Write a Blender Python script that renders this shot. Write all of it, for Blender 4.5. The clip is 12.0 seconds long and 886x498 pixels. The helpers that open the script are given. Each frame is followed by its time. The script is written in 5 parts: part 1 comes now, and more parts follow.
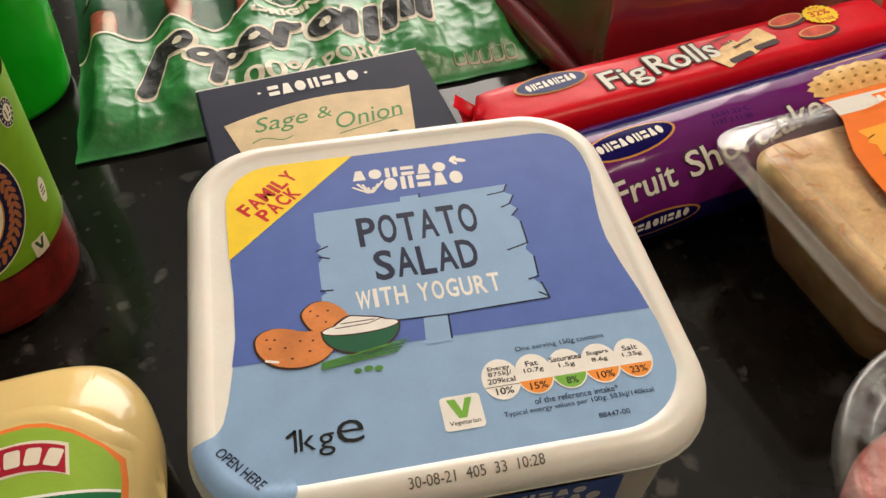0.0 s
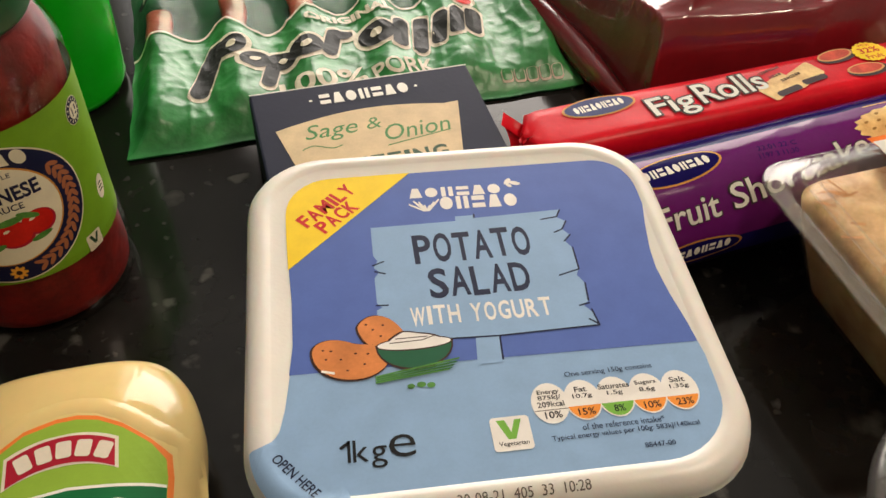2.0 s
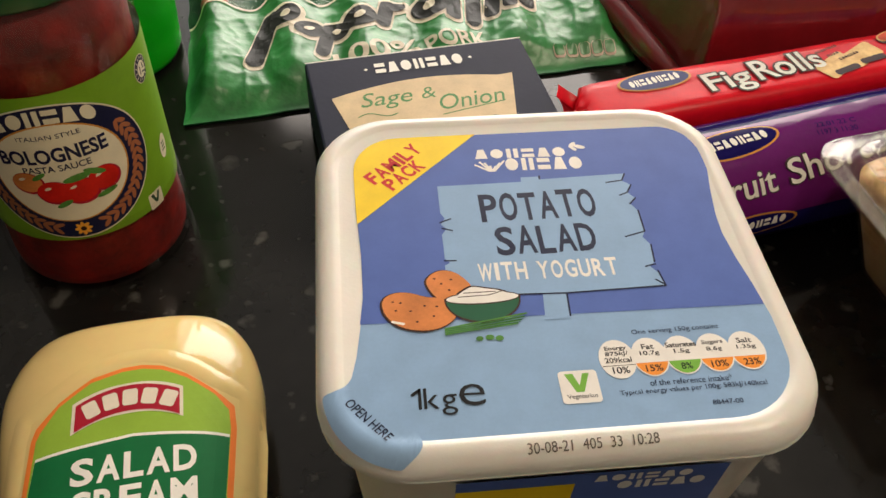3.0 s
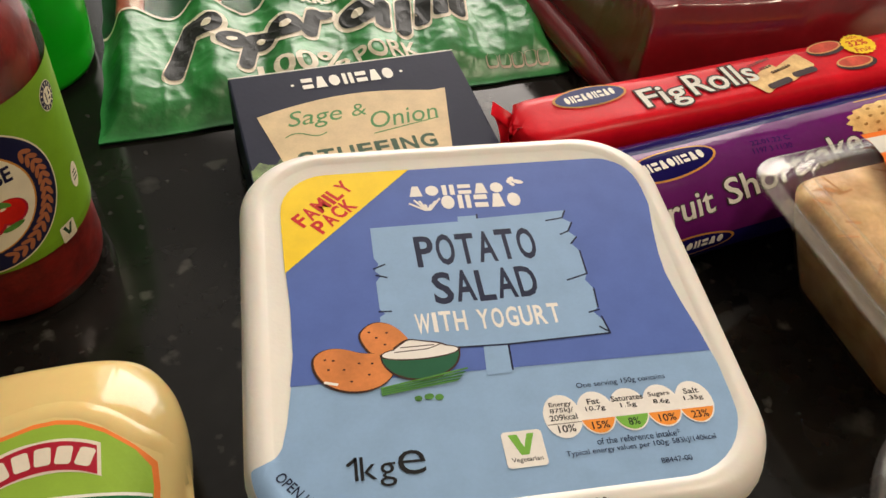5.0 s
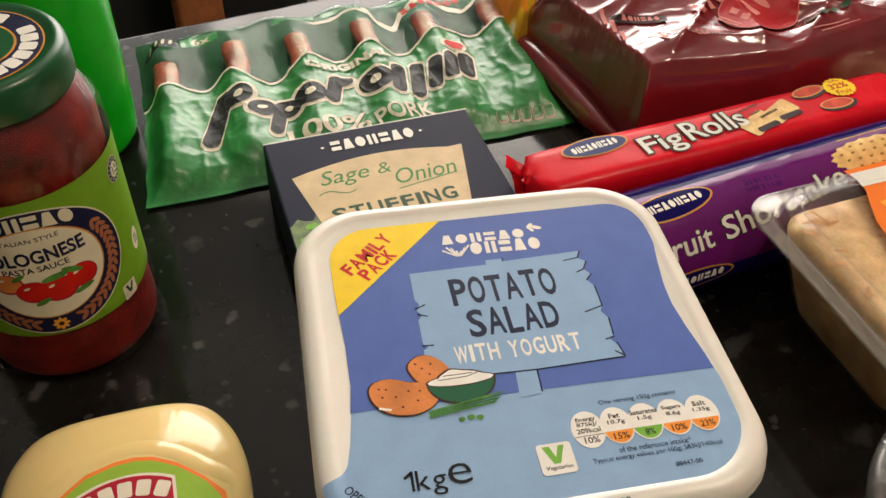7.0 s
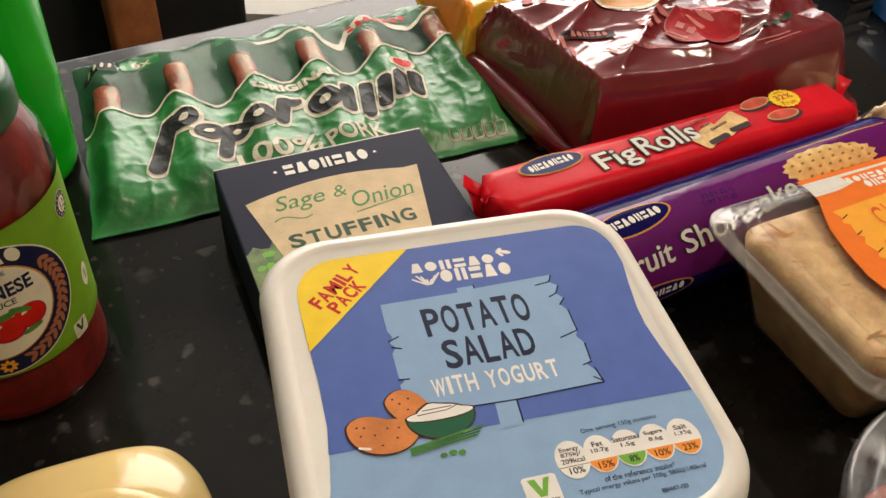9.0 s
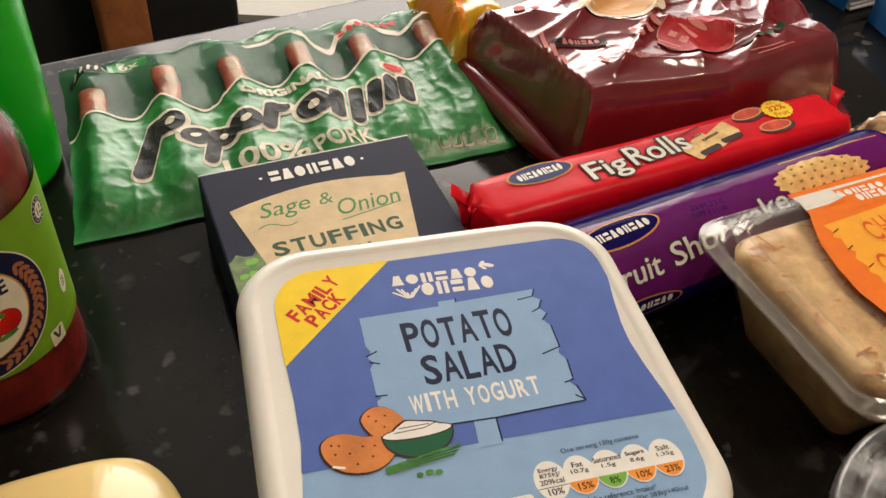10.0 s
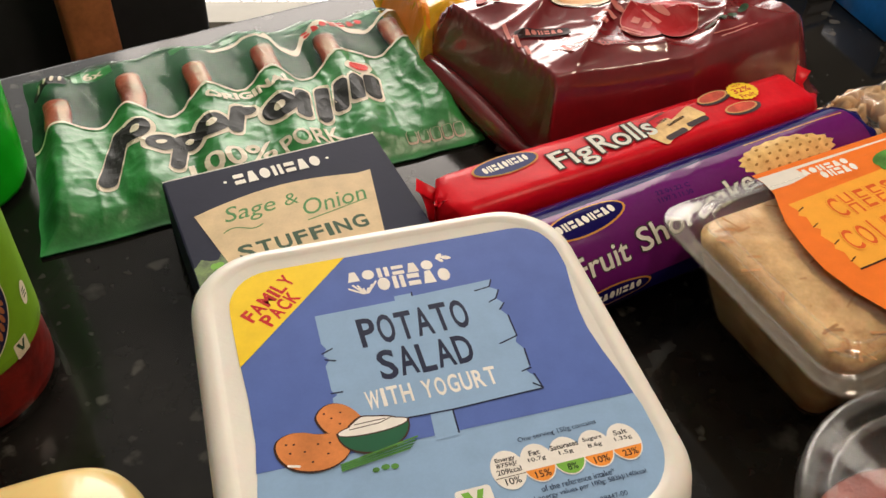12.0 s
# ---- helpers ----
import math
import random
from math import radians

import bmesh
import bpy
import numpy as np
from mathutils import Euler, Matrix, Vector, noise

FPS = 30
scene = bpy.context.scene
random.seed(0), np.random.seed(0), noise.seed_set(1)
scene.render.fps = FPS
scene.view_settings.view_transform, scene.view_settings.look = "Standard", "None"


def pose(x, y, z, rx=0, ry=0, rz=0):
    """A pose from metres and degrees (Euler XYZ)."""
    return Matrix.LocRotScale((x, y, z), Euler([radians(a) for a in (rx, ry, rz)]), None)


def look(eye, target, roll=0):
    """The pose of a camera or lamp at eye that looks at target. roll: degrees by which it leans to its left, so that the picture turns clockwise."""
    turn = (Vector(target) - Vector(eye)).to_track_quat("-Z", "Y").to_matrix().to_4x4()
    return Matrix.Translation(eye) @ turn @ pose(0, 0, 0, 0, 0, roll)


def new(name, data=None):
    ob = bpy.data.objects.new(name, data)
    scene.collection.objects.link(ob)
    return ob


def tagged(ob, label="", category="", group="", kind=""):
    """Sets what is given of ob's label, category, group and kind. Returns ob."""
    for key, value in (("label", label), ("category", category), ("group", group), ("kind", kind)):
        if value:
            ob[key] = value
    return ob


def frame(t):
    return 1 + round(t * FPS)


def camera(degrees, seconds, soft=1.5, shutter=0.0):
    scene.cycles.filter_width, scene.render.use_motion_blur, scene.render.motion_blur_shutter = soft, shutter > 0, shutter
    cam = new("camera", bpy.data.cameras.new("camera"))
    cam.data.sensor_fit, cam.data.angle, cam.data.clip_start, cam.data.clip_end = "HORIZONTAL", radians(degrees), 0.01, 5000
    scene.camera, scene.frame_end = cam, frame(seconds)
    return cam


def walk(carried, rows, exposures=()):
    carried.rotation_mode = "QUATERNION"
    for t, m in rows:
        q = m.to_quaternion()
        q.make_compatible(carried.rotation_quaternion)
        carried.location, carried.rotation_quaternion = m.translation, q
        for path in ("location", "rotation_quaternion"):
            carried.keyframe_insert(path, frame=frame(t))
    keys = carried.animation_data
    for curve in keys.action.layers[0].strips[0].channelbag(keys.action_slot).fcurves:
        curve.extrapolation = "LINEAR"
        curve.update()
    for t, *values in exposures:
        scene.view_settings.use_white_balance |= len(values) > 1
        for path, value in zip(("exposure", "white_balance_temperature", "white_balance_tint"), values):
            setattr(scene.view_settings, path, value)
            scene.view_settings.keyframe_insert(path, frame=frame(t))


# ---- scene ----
cam = camera(53.39, 12.0)
PATH = [
    (0, (0.01314, 0.02093, 0.26916), (0.00659, 0.36206, -0.09634), 0.28),
    (0.5, (0.01415, 0.02299, 0.27099), (-0.00057, 0.36434, -0.09406), 0.23),
    (1, (0.01117, 0.02115, 0.27654), (-0.00391, 0.36462, -0.08651), 0.89),
    (1.5, (0.00780, 0.02546, 0.27603), (-0.00601, 0.36894, -0.08705), 1.89),
    (2, (0.00382, 0.01984, 0.27582), (-0.01370, 0.36222, -0.08814), 2.22),
    (2.5, (-0.00445, 0.01069, 0.27675), (-0.03315, 0.35180, -0.08770), 2.06),
    (2.7, (-0.00585, 0.00961, 0.27304), (-0.03896, 0.34848, -0.09311), 1.91),
    (4.3, (-0.00664, 0.02678, 0.27015), (-0.00996, 0.36103, -0.10169), 4.07),
    (4.5, (-0.00541, 0.02764, 0.26966), (-0.00347, 0.36190, -0.10218), 4.68),
    (5, (-0.00869, 0.03067, 0.27337), (-0.00174, 0.36418, -0.09909), 5.76),
    (5.5, (-0.00130, 0.02774, 0.27723), (-0.00271, 0.36300, -0.09371), 6.33),
    (6, (0.00388, 0.01813, 0.28074), (-0.01241, 0.35523, -0.08817), 5.38),
    (6.5, (0.00217, 0.01279, 0.29205), (-0.01337, 0.35658, -0.07067), 3.17),
    (7, (-0.01575, 0.00744, 0.29599), (-0.01509, 0.36007, -0.05848), 2.54),
    (9, (-0.02519, 0.01540, 0.29587), (0.00996, 0.37151, -0.05334), 4.52),
    (9.5, (-0.02277, 0.01925, 0.29485), (0.01307, 0.37572, -0.05392), 4.86),
    (10, (-0.02038, 0.02099, 0.29474), (0.01666, 0.37806, -0.05330), 5.36),
    (10.5, (-0.02128, 0.02393, 0.29158), (0.01734, 0.37951, -0.05780), 5.79),
    (11, (-0.02362, 0.01924, 0.29006), (0.01551, 0.37353, -0.06058), 5.91),
    (11.5, (-0.02152, 0.01615, 0.28746), (0.01606, 0.36961, -0.06418), 4.94),
    (12, (-0.00824, 0.01997, 0.29307), (0.03164, 0.37668, -0.05502), 3.19),
]
EXPOSURES = [(0, 0.08), (7, 0.07), (9, 0.0), (12, 0.03)]
walk(cam, [(t, look(eye, target, roll)) for t, eye, target, roll in PATH], EXPOSURES)

# ---- light ----
world = bpy.data.worlds.new("world")
scene.world = world
world.use_nodes = True
world.node_tree.nodes["Background"].inputs[0].default_value = (1.0, 0.9, 0.8, 1)
world.node_tree.nodes["Background"].inputs[1].default_value = 0.2


def area_lamp(name, eye, target, sx, sy, watts, colour):
    data = bpy.data.lights.new(name, "AREA")
    data.shape, data.size, data.size_y, data.energy, data.color = "RECTANGLE", sx, sy, watts, colour
    ob = new(name, data)
    ob.matrix_world = look(eye, target)
    return ob


area_lamp("window_light", (0.0, 1.93, 0.75), (0.0, 0.2, 0.0), 1.2, 1.0, 26.2, (1.0, 0.89, 0.80))
area_lamp("ceiling_light", (0.75, 0.15, 1.46), (0.1, 0.25, 0), 0.35, 0.35, 12.4, (1.0, 0.81, 0.615))

# ---- materials ----


def rgb(r, g, b):
    return tuple((c / 255 / 12.92 if c <= 10 else ((c / 255 + 0.055) / 1.055) ** 2.4) for c in (r, g, b))


def mat(name, colour, rough=0.5, var=0.1, scale=60.0, bump=0.0, bscale=400.0, metal=0.0, coat=0.0, sss=0.0, spec=0.5, second=None, depth=0.001):
    """Principled surface with colour variation at two scales and fine relief."""
    m = bpy.data.materials.new(name)
    m.use_nodes = True
    nt = m.node_tree
    b = nt.nodes["Principled BSDF"]
    tc = nt.nodes.new("ShaderNodeTexCoord")
    n1, n2 = nt.nodes.new("ShaderNodeTexNoise"), nt.nodes.new("ShaderNodeTexNoise")
    n1.inputs["Scale"].default_value, n2.inputs["Scale"].default_value = scale, scale * 9
    n1.inputs["Detail"].default_value = n2.inputs["Detail"].default_value = 4
    add = nt.nodes.new("ShaderNodeMath")
    add.operation = "MULTIPLY_ADD"
    add.inputs[1].default_value = 0.35
    ramp = nt.nodes.new("ShaderNodeValToRGB")
    lo = second or tuple(c * (1 - 2 * var) for c in colour)
    hi = tuple(min(1, c * (1 + var)) for c in colour)
    ramp.color_ramp.elements[0].position, ramp.color_ramp.elements[1].position = 0.4, 0.9
    ramp.color_ramp.elements[0].color, ramp.color_ramp.elements[1].color = (*lo, 1), (*hi, 1)
    for n in (n1, n2):
        nt.links.new(tc.outputs["Object"], n.inputs["Vector"])
    nt.links.new(n2.outputs["Fac"], add.inputs[0])
    nt.links.new(n1.outputs["Fac"], add.inputs[2])
    nt.links.new(add.outputs[0], ramp.inputs[0])
    nt.links.new(ramp.outputs[0], b.inputs["Base Color"])
    b.inputs["Roughness"].default_value, b.inputs["Metallic"].default_value = rough, metal
    b.inputs["Specular IOR Level"].default_value, b.inputs["Coat Weight"].default_value = spec, coat
    b.inputs["Coat Roughness"].default_value = 0.12
    if coat == 1.0:
        b.inputs["Coat IOR"].default_value, b.inputs["Coat Roughness"].default_value = 1.53, 0.09
    if sss:
        b.inputs["Subsurface Weight"].default_value, b.inputs["Subsurface Scale"].default_value = sss, 0.004
    if bump:
        n3, bp = nt.nodes.new("ShaderNodeTexNoise"), nt.nodes.new("ShaderNodeBump")
        n3.inputs["Scale"].default_value, n3.inputs["Detail"].default_value = bscale, 3
        bp.inputs["Strength"].default_value, bp.inputs["Distance"].default_value = min(1, bump), depth
        nt.links.new(tc.outputs["Object"], n3.inputs["Vector"])
        nt.links.new(n3.outputs["Fac"], bp.inputs["Height"])
        nt.links.new(bp.outputs[0], b.inputs["Normal"])
    return m


def film(name, tint=(1, 1, 1), gloss=0.12, rough=0.08, bump=0.0, bscale=90.0, haze=0.0, hazecol=(0.8, 0.8, 0.78)):
    """Thin clear plastic: see-through, with a Fresnel-driven gloss and a little milky haze."""
    m = bpy.data.materials.new(name)
    m.use_nodes = True
    nt = m.node_tree
    nt.nodes.remove(nt.nodes["Principled BSDF"])
    out = nt.nodes["Material Output"]
    tr, gl, df = nt.nodes.new("ShaderNodeBsdfTransparent"), nt.nodes.new("ShaderNodeBsdfGlossy"), nt.nodes.new("ShaderNodeBsdfDiffuse")
    tr.inputs[0].default_value = (*tint, 1)
    gl.inputs["Roughness"].default_value = rough
    df.inputs[0].default_value = (*hazecol, 1)
    mixa, mixb = nt.nodes.new("ShaderNodeMixShader"), nt.nodes.new("ShaderNodeMixShader")
    mixa.inputs[0].default_value = haze
    fr, power, mul = nt.nodes.new("ShaderNodeLayerWeight"), nt.nodes.new("ShaderNodeMath"), nt.nodes.new("ShaderNodeMath")
    power.operation, power.inputs[1].default_value = "POWER", 4.0
    mul.operation, mul.inputs[1].default_value, mul.inputs[2].default_value = "MULTIPLY_ADD", gloss * 6, gloss * 0.5
    mul.use_clamp = True
    nt.links.new(fr.outputs["Facing"], power.inputs[0])
    nt.links.new(power.outputs[0], mul.inputs[0])
    nt.links.new(mul.outputs[0], mixb.inputs[0])
    nt.links.new(tr.outputs[0], mixa.inputs[1])
    nt.links.new(df.outputs[0], mixa.inputs[2])
    nt.links.new(mixa.outputs[0], mixb.inputs[1])
    nt.links.new(gl.outputs[0], mixb.inputs[2])
    nt.links.new(mixb.outputs[0], out.inputs[0])
    if bump:
        tc, n3, bp = nt.nodes.new("ShaderNodeTexCoord"), nt.nodes.new("ShaderNodeTexNoise"), nt.nodes.new("ShaderNodeBump")
        n3.inputs["Scale"].default_value, n3.inputs["Detail"].default_value = bscale, 4
        bp.inputs["Strength"].default_value, bp.inputs["Distance"].default_value = bump, 0.002
        nt.links.new(tc.outputs["Object"], n3.inputs["Vector"])
        nt.links.new(n3.outputs["Fac"], bp.inputs["Height"])
        nt.links.new(bp.outputs[0], gl.inputs["Normal"])
    return m


def worktop_material():
    """Polished black stone-effect laminate with pale flakes and fine specks."""
    m = mat("black_worktop", (0.011, 0.0105, 0.0095), 0.1, 0.3, 14, spec=0.27)
    nt = m.node_tree
    b = nt.nodes["Principled BSDF"]
    tc = nt.nodes.new("ShaderNodeTexCoord")
    base = b.inputs["Base Color"].links[0].from_socket
    for size, density, near, colour, warp in ((75, 0.72, 0.33, (0.062, 0.060, 0.054), 0.014), (190, 0.88, 0.30, (0.035, 0.034, 0.031), 0.006), (33, 0.86, 0.27, (0.04, 0.04, 0.036), 0.025)):
        nz, mad, vo = nt.nodes.new("ShaderNodeTexNoise"), nt.nodes.new("ShaderNodeVectorMath"), nt.nodes.new("ShaderNodeTexVoronoi")
        nz.inputs["Scale"].default_value, nz.inputs["Detail"].default_value = size * 1.4, 4
        mad.operation = "MULTIPLY_ADD"
        mad.inputs[1].default_value = (warp, warp, warp)
        vo.inputs["Scale"].default_value = size
        sep, pick, lim, both, mix = (nt.nodes.new(k) for k in ("ShaderNodeSeparateColor", "ShaderNodeMath", "ShaderNodeMapRange", "ShaderNodeMath", "ShaderNodeMix"))
        pick.operation, pick.inputs[1].default_value, both.operation = "GREATER_THAN", density, "MULTIPLY"
        lim.inputs["From Min"].default_value, lim.inputs["From Max"].default_value = near, near * 0.55
        mix.data_type = "RGBA"
        mix.inputs["B"].default_value = (*colour, 1)
        nt.links.new(tc.outputs["Object"], nz.inputs["Vector"])
        nt.links.new(nz.outputs["Color"], mad.inputs[0])
        nt.links.new(tc.outputs["Object"], mad.inputs[2])
        nt.links.new(mad.outputs[0], vo.inputs["Vector"])
        nt.links.new(vo.outputs["Color"], sep.inputs[0])
        nt.links.new(sep.outputs[0], pick.inputs[0])
        nt.links.new(vo.outputs["Distance"], lim.inputs["Value"])
        nt.links.new(pick.outputs[0], both.inputs[0])
        nt.links.new(lim.outputs[0], both.inputs[1])
        nt.links.new(both.outputs[0], mix.inputs["Factor"])
        nt.links.new(base, mix.inputs["A"])
        base = mix.outputs["Result"]
    nt.links.new(base, b.inputs["Base Color"])
    return m


def glow(name, colour, strength):
    """Bright daylight behind pebbled glass: a glow broken up by small uneven grains."""
    m = bpy.data.materials.new(name)
    m.use_nodes = True
    nt = m.node_tree
    b = nt.nodes["Principled BSDF"]
    b.inputs["Base Color"].default_value = (0, 0, 0, 1)
    b.inputs["Emission Strength"].default_value = strength
    tc, grain, ramp = nt.nodes.new("ShaderNodeTexCoord"), nt.nodes.new("ShaderNodeTexNoise"), nt.nodes.new("ShaderNodeValToRGB")
    grain.inputs["Scale"].default_value, grain.inputs["Detail"].default_value = 95, 3
    ramp.color_ramp.elements[0].position, ramp.color_ramp.elements[1].position = 0.42, 0.56
    ramp.color_ramp.elements[0].color, ramp.color_ramp.elements[1].color = (*(0.2 * c for c in colour), 1), (*colour, 1)
    nt.links.new(tc.outputs["Object"], grain.inputs["Vector"])
    nt.links.new(grain.outputs["Fac"], ramp.inputs[0])
    nt.links.new(ramp.outputs[0], b.inputs["Emission Color"])
    return m


def ink(name, r, g, b, rough=0.45, var=0.04, **more):
    return mat(name, rgb(r, g, b), rough, var, 120, **{"spec": 0.18, **more})


M = {
    "worktop": worktop_material(),
    "lid_white": mat("lid_plastic", (0.80, 0.765, 0.69), 0.32, 0.03, 30, 0.05, 900, sss=0.15),
    "tub_white": mat("tub_plastic", (0.74, 0.69, 0.58), 0.4, 0.04, 30, 0.05, 700, sss=0.2),
    "blue": ink("mid_blue_ink", 84, 108, 178), "sky": ink("light_blue_ink", 143, 175, 209),
    "yellow": ink("yellow_ink", 250, 214, 40), "red": ink("red_ink", 205, 38, 30), "navy": ink("navy_ink", 20, 28, 58),
    "white": ink("white_ink", 238, 234, 226), "black": ink("black_ink", 22, 22, 24), "grey": ink("grey_date_ink", 105, 98, 88),
    "potato": ink("potato_ink", 214, 132, 70, var=0.12), "brown": ink("brown_line_ink", 60, 34, 22), "bowl": ink("bowl_green_ink", 30, 92, 62),
    "chive": ink("chive_green_ink", 84, 140, 60, var=0.3), "amber": ink("amber_ink", 240, 150, 60), "leaf": ink("leaf_green_ink", 122, 180, 70),
}
M.update({
    "boxnavy": ink("box_navy_card", 32, 36, 56, 0.6, bump=0.08, spec=0.15), "card": ink("kraft_cream_card", 214, 190, 150, 0.5, 0.08, bump=0.1), "cardwhite": ink("white_print_and_highlight", 226, 222, 212),
    "script": ink("script_green_ink", 70, 130, 70), "serif": ink("dark_green_ink", 48, 76, 52), "veg": mat("broccoli_print", rgb(104, 132, 58), 0.4, 0.2, 130, second=rgb(22, 34, 18)),
    "packgreen": mat("green_pack_film", rgb(48, 132, 66), 0.34, 0.2, 60, 0.4, 95, depth=0.002), "packdark": mat("dark_green_backing", rgb(14, 66, 32), 0.5, 0.3, 60, 0.3, 120, spec=0.12),
    "clear": film("clear_pack_film", (0.74, 0.93, 0.8), 0.034, 0.07, 0.8, 55, 0.01, (0.3, 0.62, 0.38)), "cream": ink("cream_line_ink", 226, 216, 196, bump=0.1),
    "letterblack": ink("soft_black_ink", 42, 44, 44, 0.5, bump=0.1), "salami": mat("salami_stick", rgb(228, 96, 88), 0.34, 0.2, 70, 0.6, 160, second=rgb(160, 50, 46), depth=0.002),
    "figred": mat("red_wrapper", rgb(220, 18, 36), 0.3, 0.1, 40, 0.25, 70, spec=0.14, depth=0.0015), "navywrap": mat("navy_wrapper", rgb(28, 22, 84), 0.1, 0.15, 40, 0.1, 120, spec=0.02),
    "purple": mat("purple_wrapper", rgb(100, 26, 100), 0.1, 0.1, 40, 0.12, 90, spec=0.22), "gold": ink("gold_line_ink", 205, 140, 60), "ovalblue": ink("oval_blue_ink", 30, 40, 100),
    "biscuit": mat("biscuit_print", rgb(228, 194, 124), 0.4, 0.15, 200, second=rgb(196, 148, 80)), "crumb": ink("crumb_brown_ink", 158, 116, 58), "figflesh": ink("fig_flesh_ink", 214, 84, 62, var=0.2), "figskin": ink("fig_skin_ink", 60, 44, 46),
    "sauce": mat("tomato_sauce", rgb(122, 22, 14), 0.5, 0.3, 90, 0.4, 260, second=rgb(62, 9, 7)), "glass": film("jar_glass", (0.98, 0.96, 0.95), 0.055, 0.03), "jarlid": mat("green_lid_paint", rgb(22, 82, 46), 0.3, 0.1, 60),
    "jarlabel": ink("lime_label_paper", 118, 164, 38, 0.4, 0.06), "jarnavy": ink("label_navy_ink", 26, 28, 62), "jarcream": ink("label_cream_ink", 228, 220, 196), "laurel": ink("laurel_bronze_ink", 168, 104, 70), "tomato": ink("tomato_ink", 206, 30, 22, var=0.12),
    "greenbottle": mat("bright_green_plastic", rgb(22, 190, 30), 0.22, 0.06, 30, 0.03, 200, sss=0.25),
    "salad": mat("pale_yellow_plastic", rgb(230, 202, 136), 0.08, 0.03, 25, 0.02, 500, sss=0.15), "orange": ink("orange_ink", 238, 130, 56), "lime": ink("lime_ink", 146, 182, 62), "deepgreen": ink("deep_green_ink", 18, 106, 58), "banner": ink("banner_red_ink", 168, 28, 48), "bottlecap": mat("green_cap_plastic", rgb(24, 120, 60), 0.3, 0.05, 60),
    "tray": film("clear_tray_plastic", (0.96, 0.95, 0.93), 0.12, 0.05, 0.2, 60, 0.05, (0.75, 0.70, 0.6)), "rimclear": film("clear_rolled_rim", (0.95, 0.94, 0.92), 0.13, 0.06, 0.1, 80, 0.09, (0.8, 0.77, 0.7)), "rimround": film("clear_tub_rim", (0.95, 0.95, 0.94), 0.09, 0.08, 0.1, 80, 0.09, (0.8, 0.78, 0.74)),
    "lidclear": film("clear_round_lid", (0.97, 0.97, 0.96), 0.03, 0.08, 0.05, 60, 0.004),
    "slaw": mat("creamy_coleslaw", rgb(226, 194, 142), 0.4, 0.3, 85, 0.35, 90, sss=0.2, second=rgb(186, 138, 86), depth=0.003), "shred": mat("shredded_carrot", rgb(210, 152, 92), 0.4, 0.2, 200), "sleeve": ink("orange_sleeve_card", 240, 124, 44, 0.36), "sleevegold": ink("golden_sleeve_card", 246, 172, 62, 0.36), "outline": ink("burnt_orange_ink", 224, 96, 36),
    "pink": mat("pink_prawn_filling", rgb(206, 128, 118), 0.4, 0.2, 90, 0.8, 160, sss=0.2, second=rgb(170, 84, 78), depth=0.003),
    "coffee": mat("maroon_foil", rgb(128, 26, 34), 0.24, 0.12, 30, 0.1, 26, coat=1.0, depth=0.003), "coffeeink": ink("faded_pink_ink", 214, 128, 120), "coffeered": ink("bright_red_ink", 176, 36, 42), "coffeedark": ink("dark_brown_ink", 46, 14, 16), "latte": ink("latte_ink", 214, 160, 100), "foam": ink("foam_ink", 236, 218, 190),
    "yellowbag": mat("yellow_bag_film", rgb(236, 178, 22), 0.24, 0.2, 40, 0.3, 90, coat=0.3), "orangeink": ink("orange_bag_ink", 240, 140, 30), "bagclear": film("clear_bag_film", (0.95, 0.95, 0.93), 0.16, 0.1, 0.5, 90, 0.08), "pasta": mat("pale_dry_pieces", rgb(222, 178, 118), 0.5, 0.15, 200, 0.3, 400),
    "bluefilm": mat("blue_pack_film", rgb(30, 120, 200), 0.25, 0.12, 50, 0.25, 100, coat=0.3), "paper": mat("white_tissue_paper", rgb(206, 208, 212), 0.8, 0.1, 200, 0.2, 600),
    "wall": mat("cream_wall_paint", (0.5, 0.47, 0.41), 0.8, 0.04, 4, 0.1, 90), "ceiling": mat("white_ceiling_paint", (0.8, 0.79, 0.76), 0.85, 0.03, 4), "floor": mat("dark_floor_tile", (0.03, 0.028, 0.026), 0.35, 0.2, 6), "frame": mat("white_frame_paint", (0.8, 0.8, 0.78), 0.4, 0.03, 10),
    "wood": mat("brown_wood", rgb(168, 100, 58), 0.45, 0.25, 30, 0.2, 150), "darkpad": mat("black_seat_fabric", (0.006, 0.006, 0.007), 0.8, 0.2, 90, 0.3, 600), "unit": mat("dark_unit_laminate", (0.06, 0.05, 0.045), 0.5, 0.1, 10), "sky_glow": glow("daylight_sky", (1.0, 0.95, 0.90), 3.1),
})

# ---- builders ----
MM = 0.001


def thing(name, m, label, category, group=""):
    ob = new(name)
    ob.empty_display_size = 0.02
    ob.matrix_world = m
    return tagged(ob, label, category, group)


def part(name, bm, material, parent=None, label="", smooth=True, double=False):
    me = bpy.data.meshes.new(name)
    bm.to_mesh(me)
    bm.free()
    me.materials.append(material)
    for p in me.polygons:
        p.use_smooth = smooth
    ob = new(name, me)
    if parent:
        ob.parent = parent
    return tagged(ob, label)


def ell(cx, cy, rx, ry, rot=0.0, n=28):
    c, s = math.cos(radians(rot)), math.sin(radians(rot))
    pts = [(rx * math.cos(2 * math.pi * i / n), ry * math.sin(2 * math.pi * i / n)) for i in range(n)]
    return [(cx + c * x - s * y, cy + s * x + c * y) for x, y in pts]


def rect(x0, y0, x1, y1):
    return [(x0, y0), (x1, y0), (x1, y1), (x0, y1)]


